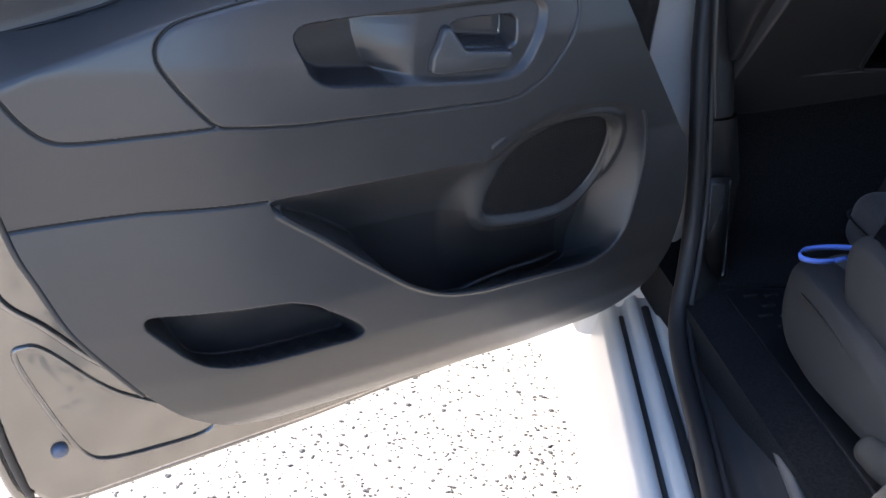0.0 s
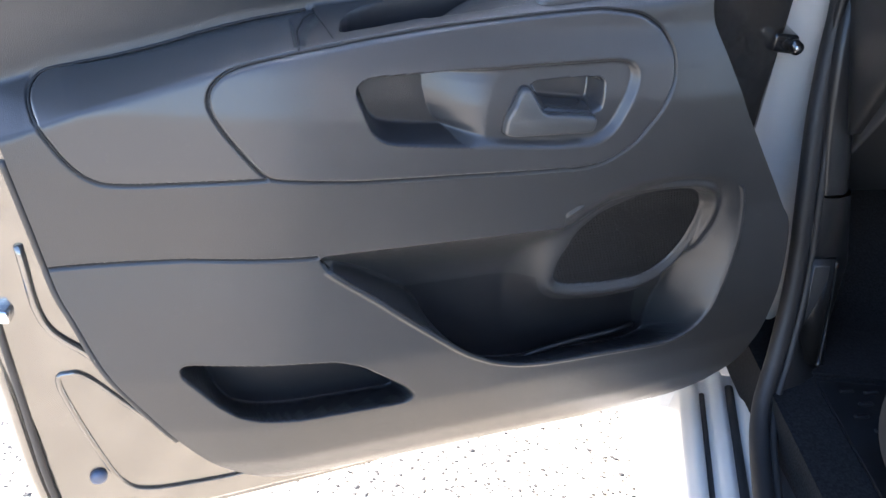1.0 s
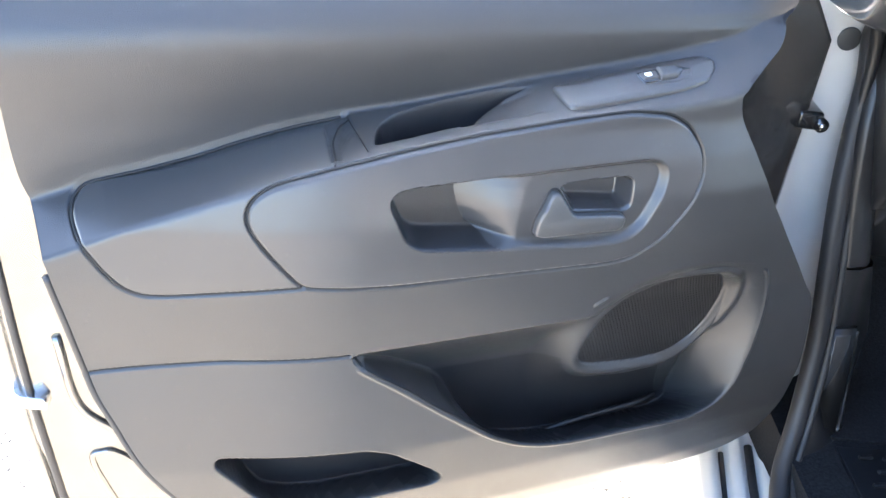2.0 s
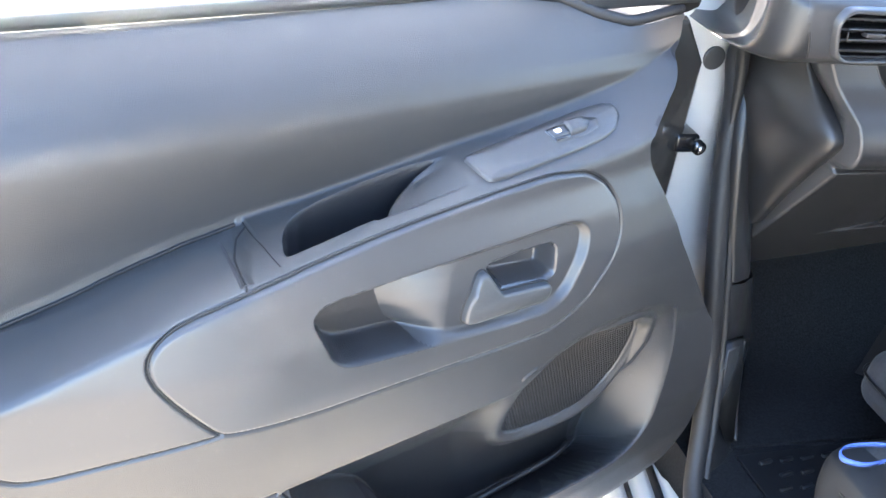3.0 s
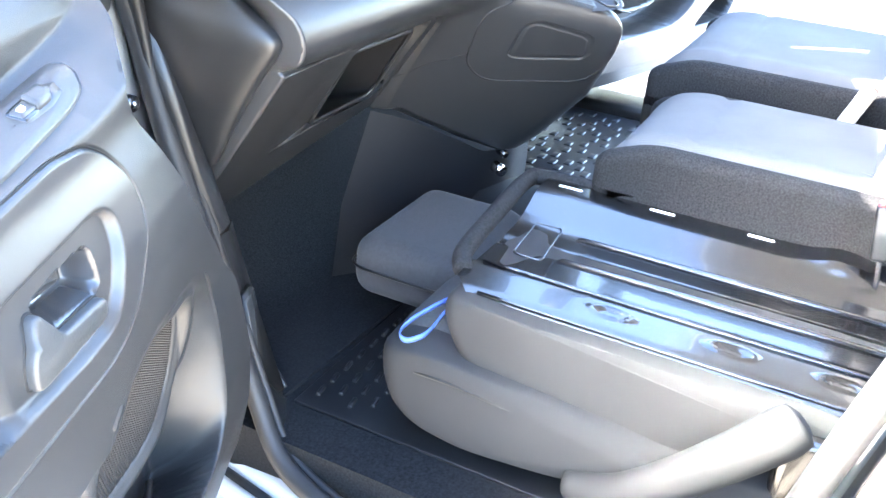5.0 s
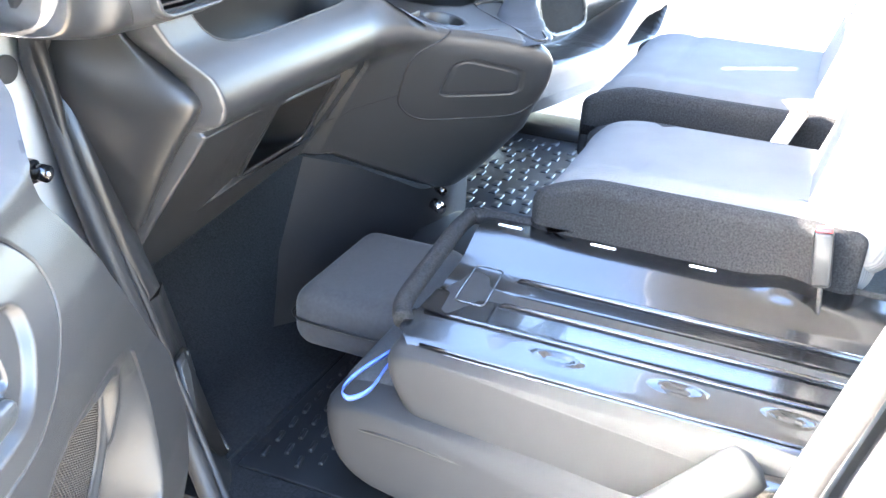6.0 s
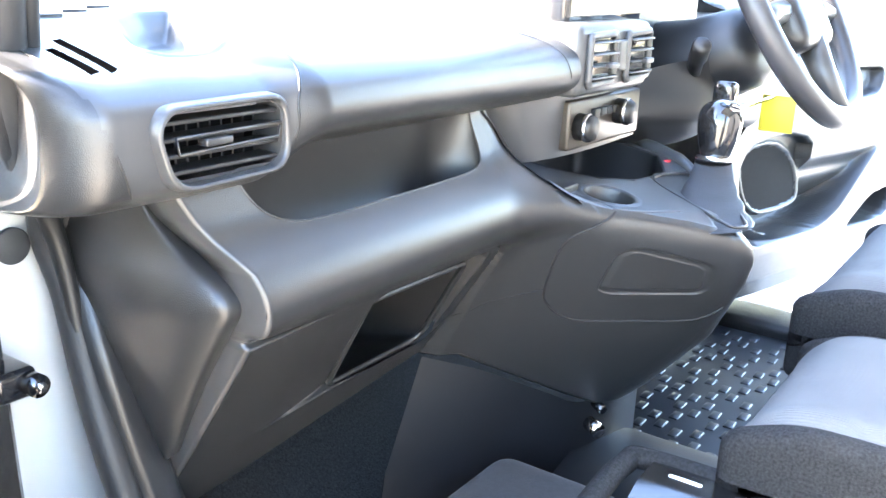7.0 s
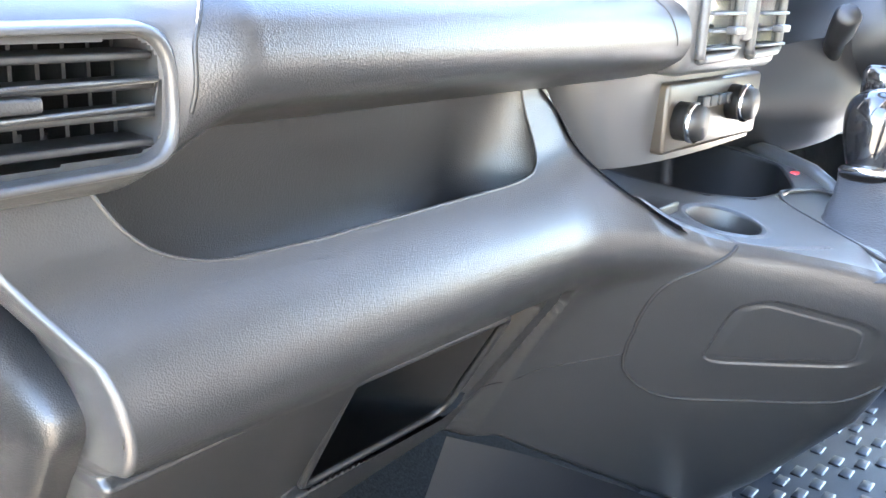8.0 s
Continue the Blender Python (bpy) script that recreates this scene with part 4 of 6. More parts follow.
# cubby walls and back coloured darker to paint the shade inside
part("cubby_walls", sheet(np.array([[(px * 1.0, rim_y(pz) + dd, pz - 0.3 * dd) for px, pz in soft(CUBBY, 60, 1)] for dd in (0.0, 0.06, 0.14, 0.20)]), wrap_v=True), PLASTIC_DARK, dash, "cubby inner walls, shade put into the dark colour")
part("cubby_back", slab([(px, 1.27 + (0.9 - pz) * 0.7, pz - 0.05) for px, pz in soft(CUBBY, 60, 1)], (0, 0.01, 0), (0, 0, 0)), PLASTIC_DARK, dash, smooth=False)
def on_fascia(path, n=120):
    """A line of (x, z) laid on the fascia or the console's flank."""
    q = []
    for px, pz in poly(path, n):
        q.append(F.reshape(-1, 3)[int(np.argmin((F[..., 0] - px) ** 2 + (F[..., 2] - pz) ** 2))])
    q = np.array(q)
    for _ in range(6):
        q = np.vstack([q[:1], 0.25 * q[:-2] + 0.5 * q[1:-1] + 0.25 * q[2:], q[-1:]])
    return q + np.array((-0.0002, -0.0002, 0.0001))


lip = on_fascia(SHELF, 240)
for _ in range(30):
    lip[1:-1] = 0.25 * lip[:-2] + 0.5 * lip[1:-1] + 0.25 * lip[2:]
part("shelf_lip", tube(lip + np.array((0, 0.0005, -0.0003)), 0.0011, 6), PLASTIC_BLACK, fascia)
low_e = F[:, 0]
part("under_edge", sheet(np.stack([low_e, low_e + np.array((0, 0.006, -0.003)), low_e + np.array((0, 0.05, 0.0))], 1)), PLASTIC_BLACK, dash)
console = thing("centre_console", (0.0, 0.95, 0.46), "black plastic centre console with gear lever and cup holder", "console")
part("flank", sheet(F, keep=side & ~brim & ~shelf_hole), PLASTIC_BLACK, console, "smooth console side panel with a raised outline")
part("joint", tube(on_fascia(spline(CSEAM, 80)), 0.0017, 6), SEAM_DARK, console)
part("joint", tube(on_fascia([(-0.226, 0.869), (-0.262, 0.848), (-0.285, 0.80)], 40), 0.0006, 6), SEAM_DARK, console)
# rear and far faces of the console, turned away
edge = F[-1]
part("rear_face", sheet(np.stack([edge, edge + np.array((0.02, 0.006, 0)), edge + np.array((0.06, 0.03, 0)), edge + np.array((0.10, 0.09, 0)), edge + np.array((0.14, 0.4, 0))], 1)), PLASTIC_BLACK, console)
ew = []
for z_ in np.linspace(0.955, 1.094, 40):
    y_l = max(1.015, float(np.interp(z_, fz, fy)) + 0.002)
    y_b = float(np.interp(-z_, -back_prof[:, 1], back_prof[:, 0]))
    ew.append([(-0.372 + 0.048 * math.sin(q), y_l + (y_b - y_l) * math.cos(q), z_) for q in np.linspace(0, math.pi / 2, 40)])
part("shelf_end", sheet(np.array(ew)), PLASTIC_BLACK, dash, "rounded end wall of the open shelf")
crest = F[:, -10]
crest = crest[(crest[:, 0] > -0.312) & (crest[:, 0] < -0.235)]
top_e = spline(poly(crest, 7), 70) + np.array((-0.0012, -0.002, 0.001))
back_e = spline([(-0.238, 1.10, 1.090), (-0.228, 1.075, 1.057), (-0.215, 1.056, 1.022), (-0.200, 1.042, 0.994), (-0.17, 1.03, 0.976)], len(top_e))
ribs_c = [top_e * (1 - f) + back_e * f + np.array((0.010, 0.0, -0.010)) * math.sin(math.pi * f) for f in np.linspace(0, 1, 14)]
part("cheek", sheet(np.stack(ribs_c, 1)), PLASTIC_BLACK, dash, "hollowed cheek beside the stack")
# end strip and kick pod at the outer end of the fascia
edge = F[0]
zc_ = edge[:, 2]
strip = part("end_strip", sheet(np.stack([edge + np.array((0.001, 0.001, 0)), edge + np.array((-0.002, 0.001, 0)), edge + np.array((-0.004, 0.005, 0.0)), edge + np.array((-0.006, 0.024, 0.0)), edge + np.array((-0.002, 0.05, 0.0)), edge + np.array((0.05, 0.075, 0.0))], 1)), PLASTIC_SOFT, dash, "smooth dark end strip")
pod_a = np.array([(-0.706, 1.105, 1.082), (-0.698, 1.085, 1.042), (-0.690, 1.052, 1.008), (-0.684, 1.016, 0.987), (-0.682, 1.004, 0.968), (-0.676, 1.030, 0.934), (-0.667, 1.073, 0.874), (-0.656, 1.119, 0.800)])
pod_b = np.array([(-0.700, 1.225, 1.082), (-0.698, 1.222, 1.042), (-0.698, 1.215, 1.010), (-0.698, 1.205, 0.985), (-0.695, 1.192, 0.955), (-0.688, 1.178, 0.915), (-0.675, 1.150, 0.850), (-0.662, 1.124, 0.795)])
pod_bulge = np.array([0.002, 0.004, 0.010, 0.018, 0.020, 0.018, 0.012, 0.002])
rows_p = np.stack([spline(pod_a, 70), spline(pod_b, 70)], 1)
bulge_p = np.interp(np.linspace(0, 7, 70), np.arange(8), pod_bulge)
tt = np.linspace(0, 1, 60)
kp = []
for (p, q), bl_ in zip(rows_p, bulge_p):
    arch = np.minimum(1, np.sin(np.pi * np.clip(tt, 0, 1)) ** 0.55)
    face = p + (q - p) * tt[:, None] ** 1.25 + np.outer(arch, np.array((-0.97, -0.24, 0.0))) * bl_
    kp.append(np.vstack([p + np.array((0.040, 0.014, 0)), p + np.array((0.020, 0.004, 0)), p + np.array((0.006, -0.001, 0)), face, q + np.array((0.004, 0.05, 0))]))
kp = np.array(kp)
for _ in range(10):
    kp[1:-1] = 0.25 * kp[:-2] + 0.5 * kp[1:-1] + 0.25 * kp[2:]
    kp[:, 1:-1] = 0.25 * kp[:, :-2] + 0.5 * kp[:, 1:-1] + 0.25 * kp[:, 2:]
part("kick_pod", sheet(np.array(kp)), PLASTIC_BLACK, dash, "rounded dashboard end moulding")

# console top: cup holder, tray, gaiter plate
xs2, ys2 = np.linspace(0, 1, 160)[:, None], np.linspace(0.795, 1.16, 190)[None, :]
edge_t = F[F[:, -1, 0] > -0.262, -1][::-1]
edge_y = np.maximum.accumulate(edge_t[:, 1])
left_x = np.interp(ys2, np.r_[edge_y, edge_y[-1] + 0.03, 1.16], np.r_[edge_t[:, 0], -0.262, -0.262]) + 0 * xs2
left_z = np.interp(ys2, np.r_[edge_y, edge_y[-1] + 0.03, 1.16], np.r_[edge_t[:, 2], 0.992, 0.992]) + 0 * xs2
right_x = np.interp(ys2, [0.775, 0.80, 0.83, 0.88, 0.96, 1.09], [-0.078, -0.068, -0.038, 0.0, 0.09, 0.15]) + 0 * xs2
x = left_x + (right_x - left_x) * np.maximum(0, xs2)
y = np.broadcast_to(ys2, x.shape).copy()
z = np.interp(y, [0.775, 0.80, 0.86, 0.93, 0.98, 1.09], [0.938, 0.948, 0.959, 0.968, 0.977, 0.987])
k_e = smooth01((x - left_x) / 0.05)
z = left_z * (1 - k_e) + z * k_e
z = z - 0.4 * np.maximum(0, -xs2)
y = y + 0.5 * np.maximum(0, -xs2)
CUP = [(-0.150 + 0.031 * math.cos(t), 0.955 + 0.031 * math.sin(t)) for t in np.linspace(0, 2 * math.pi, 30, endpoint=False)]
TRAY = [(-0.115, 1.06), (-0.10, 0.992), (-0.06, 0.962), (0.02, 0.955), (0.10, 1.0), (0.13, 1.14), (-0.10, 1.14)]
cup_d = signed(CUP, x, y)
z += 0.0015 * (1 - smooth01(np.abs(cup_d + 0.003) / 0.004))
cup_hole = (cup_d[1:, 1:] + cup_d[:-1, :-1]) / 2 > 0.0005
GATE = [(-0.035, 0.945), (-0.005, 0.962), (0.05, 0.945), (0.06, 0.93), (0.0, 0.875), (-0.045, 0.835), (-0.085, 0.810), (-0.110, 0.818), (-0.100, 0.845)]
gd = signed(spline(GATE, 60, True), x, y)
z -= 0.004 * smooth01((gd + 0.001) / 0.004)
z -= 0.003 * (1 - smooth01((near([(-0.205, 1.04), (-0.19, 0.97), (-0.198, 0.925), (-0.175, 0.905), (-0.12, 0.88)], x, y) - 0.0004) / 0.0014))
cup_z = [float(np.interp(cy, [0.80, 0.86, 0.93, 0.98, 1.09], [0.946, 0.957, 0.966, 0.975, 0.985])) + 0.002 for cx_, cy in CUP]
cup_well = part("cup_holder", sheet(np.array([[(-0.150 + (cx_ + 0.150) * f, 0.955 + (cy - 0.955) * f, cz_ - d_) for (cx_, cy), cz_ in zip(CUP, cup_z)] for f, d_ in ((1.05, 0.0005), (1.0, -0.001), (0.96, 0.002), (0.93, 0.02), (0.90, 0.052), (0.84, 0.056), (0.02, 0.056))]), wrap_v=True), PLASTIC_BLACK, console, "round cup holder")
tray_in = signed(TRAY, (x[1:, 1:] + x[:-1, :-1]) / 2, (y[1:, 1:] + y[:-1, :-1]) / 2) > 0.001
tray_o = soft(TRAY, 80, 3)
tray_c = tray_o.mean(0)
tray_z = np.interp(tray_o[:, 1], [0.93, 0.98, 1.09, 1.16], [0.968, 0.977, 0.987, 0.99])
part("tray", sheet(np.array([[(tray_c[0] + (a_ - tray_c[0]) * f, tray_c[1] + (b_ - tray_c[1]) * f, c_ - d_) for (a_, b_), c_ in zip(tray_o, tray_z)] for f, d_ in ((1.02, -0.0005), (1.0, -0.0012), (0.985, 0.002), (0.96, 0.055), (0.90, 0.062), (0.02, 0.062))]), wrap_v=True), PLASTIC_DARK, console, "deep black storage tray")
gate_o = soft(GATE, 90, 3)
gate_z = np.interp(gate_o[:, 1], [0.80, 0.86, 0.93, 0.98], [0.946, 0.957, 0.966, 0.975]) + 0.003
part("gate_frame", tube(np.column_stack([gate_o, gate_z - 0.002]), 0.002, 8, True), PLASTIC_BLACK, console, "raised frame round the gaiter")
part("top_panel", sheet(np.stack([x, y, z], -1), keep=~cup_hole & ~tray_in), PLASTIC_GREY, console, "satin grey console top with cup holder and tray")
part("usb_switch", block(-0.205, -0.170, 0.985, 1.010, 0.972, 0.986, 0.002), PLASTIC_DARK, console, "small black window switch")
part("side_rail", tube([(0.17, 1.09, 0.984), (0.135, 1.02, 0.980), (0.098, 0.965, 0.974), (0.06, 0.925, 0.966)], [0.010, 0.011, 0.011, 0.008], 10), PLASTIC_GREY, console)
part("red_button", block(0.073, 0.085, 0.972, 0.980, 0.972, 0.978, 0.002), RED, console, "small red button")
gear = thing("gear_lever", (0.0, 0.885, 0.94), "gear lever with black leather gaiter and chrome-capped knob", "gear lever")
gl = []
for k, f in enumerate(np.linspace(0, 1, 26)):
    c = np.array((-0.075, 0.862, 0.945)) * (1 - f) + np.array((0.058, 0.905, 0.990)) * f
    r = 0.026 * (1 - f) ** 1.6 + 0.023
    fold = 1 + 0.05 * math.sin(f * 26) * (1 - f)
    ring = []
    for t in np.linspace(0, 2 * math.pi, 28, endpoint=False):
        w = fold * (1 + 0.06 * (1 - f) * math.sin(4 * t + 1.0 + 3 * f))
        ring.append(c + np.array((r * w * math.cos(t), r * 1.05 * w * math.sin(t), 0.004 * math.cos(t))))
    gl.append(ring)
part("gaiter", sheet(np.array(gl), wrap_v=True), mat("black_leather", (0.022, 0.022, 0.024), 0.5, grain=0.6, scale=500, vary=0.2, vscale=30, voronoi=True), gear, "creased black leather gaiter")
axis_ = np.array((0.18, 0.02, 1.0))
axis_ = axis_ / np.linalg.norm(axis_)
b0 = np.array((0.058, 0.905, 0.988))
part("collar", tube([b0 + axis_ * 0.0, b0 + axis_ * 0.004, b0 + axis_ * 0.008], [0.023, 0.025, 0.022], 24), CHROME, gear, "chrome collar")
knob = [(0.006, 0.018), (0.014, 0.021), (0.028, 0.025), (0.044, 0.028), (0.058, 0.0285), (0.070, 0.025), (0.078, 0.016), (0.081, 0.004)]
ks = spline(knob, 24)
part("knob", tube([b0 + axis_ * h_ for h_, r_ in ks], [r_ for h_, r_ in ks], 28), GLOSS_BLACK, gear, "gloss black knob")
part("knob_cap", tube([b0 + axis_ * h_ + np.array((0.004, -0.003, 0.001)) for h_, r_ in ks[15:]], [r_ * 1.01 for h_, r_ in ks[15:]], 28), CHROME, gear, "chrome cap")

# base of the console down to the floor, with its fixing bolt
base = [[(-0.27, 1.13, 0.76), (-0.20, 1.08, 0.73), (-0.12, 1.035, 0.685), (-0.06, 1.01, 0.655), (0.02, 0.99, 0.66), (0.12, 1.0, 0.70)],
        [(-0.30, 1.16, 0.60), (-0.22, 1.11, 0.60), (-0.12, 1.06, 0.60), (-0.05, 1.02, 0.59), (0.02, 1.0, 0.59), (0.12, 1.0, 0.60)],
        [(-0.31, 1.17, 0.45), (-0.23, 1.12, 0.45), (-0.13, 1.06, 0.45), (-0.05, 1.0, 0.45), (0.03, 0.98, 0.45), (0.12, 1.0, 0.45)]]
part("base", sheet(np.array([spline(np.array(r), 40) for r in base])), HOLLOW_SHADE_AND_FOOT, console, "black moulded console foot")
part("fixing_bolt", tube([(-0.080, 0.985, 0.640), (-0.092, 0.965, 0.638)], 0.010, 14), CHROME, console, "chrome fixing bolt")
part("fixing_nut", tube([(-0.068, 0.985, 0.665), (-0.078, 0.968, 0.663)], 0.007, 6), STEEL_BLACK, console)
tun = [(-0.22, 0.455), (-0.17, 0.52), (-0.10, 0.565), (0.02, 0.575), (0.12, 0.54), (0.17, 0.455)]
tunnel = part("tunnel_cover", sheet(np.array([[(x_, y_, z_) for x_, z_ in spline(tun, 30)] for y_ in np.linspace(0.3, 1.02, 20)])), MAT_RUBBER)
tagged(tunnel, "black rubber-covered transmission tunnel on the floor", "tunnel", kind="structure")

# ---- centre stack ----
stack = thing("centre_stack", (-0.08, 1.05, 1.0), "grey climate panel below the screen with chrome-ringed knobs", "control panel")
sp = [(-0.236, 1.105), (-0.226, 1.072), (-0.212, 1.050), (-0.19, 1.036), (-0.13, 1.026), (-0.03, 1.024), (0.08, 1.03)]
so = spline(sp, 50)
part("side_panel", sheet(np.array([[(x_ + 0.0 + 0.3 * (1.012 - z_), y_ - 0.03 * (z_ - 1.045), z_) for x_, y_ in so] for z_ in np.linspace(1.006, 1.088, 14)])), mat("silver_trim", (0.085, 0.085, 0.088), 0.34, metal=0.5, vary=0.05), stack, "smooth silver-grey stack panel")
part("climate_panel", block(-0.145, 0.06, 1.0165, 1.05, 1.014, 1.074, 0.004), mat("bronze_grey_panel", (0.040, 0.032, 0.024), 0.35, grain=0.1, vary=0.05), stack, "bronze-grey climate panel")
for kx, kz in ((-0.122, 1.042), (-0.012, 1.050)):
    kb = part("knob", tube([(kx, 1.016, kz), (kx, 1.002, kz), (kx, 0.994, kz)], [0.0165, 0.016, 0.014], 24), PLASTIC_DARK, stack, "black rotary knob")
    part("knob_ring", tube([(kx, 1.004, kz), (kx, 1.000, kz)], [0.0175, 0.0172], 24), CHROME, kb, "chrome ring")
for k in range(5):
    part("button", block(-0.088 + k * 0.018, -0.074 + k * 0.018, 1.010, 1.018, 1.050, 1.060, 0.0015), PLASTIC_DARK, stack)
cb = part("vent_bezel", block(-0.195, 0.005, 0.985, 1.06, 1.084, 1.166, 0.012), PLASTIC_GREY, stack, "grey centre vent surround")
for q in (-0.143, -0.043):
    o = [(q - 0.032, 1.098), (q - 0.032, 1.152), (q + 0.032, 1.154), (q + 0.032, 1.100)]
    part("vent_box", slab([(x_, 0.986, z_) for x_, z_ in o], (0, 0.004, 0), (0, -0.003, 0)), GLOSS_BLACK, cb, smooth=False)
    for k in range(4):
        part("slat", block(q - 0.031, q + 0.031, 0.974, 0.983, 1.105 + k * 0.013, 1.1075 + k * 0.013, 0.001, 2), PLASTIC_GREY, cb)
    part("vent_frame", tube(poly([(x_, 0.982, z_) for x_, z_ in o + o[:1]], 40), 0.0045, 8), PLASTIC_GREY, cb)
    part("thumb_tab", block(q - 0.008, q + 0.012, 0.965, 0.974, 1.117, 1.123, 0.0015), PLASTIC_GREY, cb)
part("hazard_switch", block(-0.104, -0.082, 0.978, 0.988, 1.110, 1.146, 0.003), PLASTIC_GREY, cb)
scr = part("screen_frame", block(-0.175, 0.035, 1.015, 1.045, 1.160, 1.285, 0.008), GLOSS_BLACK, stack, "black screen surround")
screen_glass = mat("screen_glass", (0.03, 0.03, 0.03), 0.06, coat=1.0)
screen_glass.node_tree.nodes["Principled BSDF"].inputs["Emission Color"].default_value = (1.0, 0.95, 0.72, 1)
screen_glass.node_tree.nodes["Principled BSDF"].inputs["Emission Strength"].default_value = 0.05
part("screen", block(-0.165, 0.025, 1.011, 1.016, 1.172, 1.278, 0.002), screen_glass, scr, "lit pale touch screen")

# ---- steering column, wheel, cluster ----
col = thing("steering_column", (0.18, 1.0, 0.9), "black steering column shroud with wiper stalk", "steering column")
kn = [[(0.060, 1.065, 1.060), (0.12, 1.04, 1.090), (0.20, 0.985, 1.108), (0.30, 0.97, 1.10), (0.60, 1.0, 1.09)],
      [(0.075, 1.045, 1.040), (0.13, 1.015, 1.05), (0.21, 0.975, 1.055), (0.30, 0.965, 1.05), (0.60, 0.99, 1.04)],
      [(0.085, 1.045, 1.020), (0.14, 1.02, 1.01), (0.21, 0.985, 1.012), (0.30, 0.975, 1.025), (0.60, 1.0, 1.0)],
      [(0.11, 1.10, 0.985), (0.18, 1.07, 0.968), (0.24, 1.04, 0.975), (0.32, 1.02, 0.99), (0.60, 1.05, 0.95)],
      [(0.13, 1.30, 0.99), (0.18, 1.30, 0.98), (0.24, 1.30, 0.98), (0.32, 1.30, 0.99), (0.60, 1.30, 0.95)]]
kn = np.array([spline(np.array(r), 24) for r in kn])
part("knee_panel", sheet(np.stack([spline(kn[:, k], 30) for k in range(24)], 1)), PLASTIC_DARK, col, "dark lower dash panel")
part("shroud", tube([(0.30, 1.20, 1.06), (0.285, 1.02, 1.09), (0.265, 0.94, 1.125), (0.262, 0.925, 1.132)], [0.075, 0.070, 0.060, 0.045], 20), PLASTIC_DARK, col)
part("stalk", tube([(0.205, 1.0, 1.079), (0.172, 0.985, 1.104), (0.160, 0.978, 1.113), (0.137, 0.967, 1.130), (0.133, 0.965, 1.133)], [0.011, 0.011, 0.0135, 0.0135, 0.010], 16), PLASTIC_DARK, col, "black wiper stalk")
part("stalk_boot", tube([(0.212, 1.004, 1.074), (0.200, 0.996, 1.083)], [0.020, 0.018], 16), GLOSS_BLACK, col)
hoodc = spline([(1.18, 1.08), (1.10, 1.22), (1.06, 1.28), (1.10, 1.30), (1.25, 1.29)], 24)
part("cluster_hood", sheet(np.array([[(x_, y_, z_) for y_, z_ in hoodc] for x_ in np.linspace(0.06, 0.42, 16)])), PLASTIC_DARK, col, "black instrument hood")
part("cluster_housing", block(-0.01, 0.46, 1.09, 1.26, 1.04, 1.285, 0.02), PLASTIC_DARK, col)
wheel = thing("steering_wheel", (0.24, 0.88, 1.18), "black leather-rimmed steering wheel", "steering wheel")
wm = look((0.24, 0.88, 1.19), (0.24, 0.35, 1.50))
rim = [wm @ Vector((0.18 * math.cos(t), 0.172 * math.sin(t), 0)) for t in np.linspace(0, 2 * math.pi, 64, endpoint=False)]
part("rim", tube([tuple(p) for p in rim], 0.0165, 14, True), mat("wheel_leather", (0.03, 0.03, 0.033), 0.4, grain=0.4, scale=600, vary=0.15), wheel, "black leather rim")
part("hub", cushion(-0.075, 0.075, -0.07, 0.06, -0.02, 0.03, 0.02, 8, 0.01), PLASTIC_BLACK, wheel).data.transform(wm)
for sgn in (-1, 1):
    part("spoke", tube([tuple(wm @ Vector((sgn * 0.06, -0.01, 0.005))), tuple(wm @ Vector((sgn * 0.13, -0.015, 0.0))), tuple(wm @ Vector((sgn * 0.172, -0.02, 0)))], [0.018, 0.014, 0.012], 10), PLASTIC_GREY, wheel)
part("lower_spoke", tube([tuple(wm @ Vector((0, -0.05, 0.0))), tuple(wm @ Vector((0, -0.17, 0)))], [0.02, 0.013], 10), PLASTIC_GREY, wheel)
keyt = thing("key_fob", (0.17, 0.93, 1.03), "black ignition key with yellow paper tag", "key")
part("fob", block(0.135, 0.165, 0.915, 0.945, 1.045, 1.085, 0.008), GLOSS_BLACK, keyt)
part("tag", block(0.300, 0.303, 0.872, 0.922, 1.000, 1.054, 0.001, 1), YELLOW, keyt, "plain yellow key tag")
part("key_ring", tube([(0.16, 0.925, 1.05), (0.22, 0.92, 1.045), (0.3015, 0.905, 1.052)], 0.003, 6), CHROME, keyt)

# ---- floor coverings ----
mat1 = part("carpet_mat", slab([(-0.625, 1.042, 0.456), (-0.25, 1.027, 0.456), (-0.28, 1.14, 0.456), (-0.62, 1.16, 0.456)], (0, 0, 0), (0, 0, 0.006), 0.0), CARPET, smooth=False)
tagged(mat1, "charcoal carpet mat in the passenger footwell", "floor mat")
mat2 = thing("rubber_mat", (-0.5, 0.7, 0.456), "black rubber entry mat with short raised ribs", "floor mat")
part("sheet", block(-0.625, -0.25, 0.25, 1.026, 0.456, 0.461, 0.002), MAT_RUBBER, mat2)
rng = random.Random(4)
for i in range(8):
    for j in range(4):
        x_, y_ = -0.600 + 0.036 * i + 0.018 * (j % 2), 1.000 - 0.026 * j
        part("tread_rib", block(x_, x_ + 0.022, y_, y_ + 0.007, 0.460, 0.4655, 0.002, 2, Matrix.Translation((x_, y_, 0)) @ Matrix.Rotation(0.15, 4, "Z") @ Matrix.Translation((-x_, -y_, 0))), MAT_RUBBER, mat2)
WET = mat("wet_rubber", (0.016, 0.018, 0.022), 0.34, grain=0.2, scale=400, vary=0.3, vscale=15)
mat3 = thing("driver_mat", (0.45, 0.95, 0.456), "wet blue-black rubber driver mat with raised studs", "floor mat")
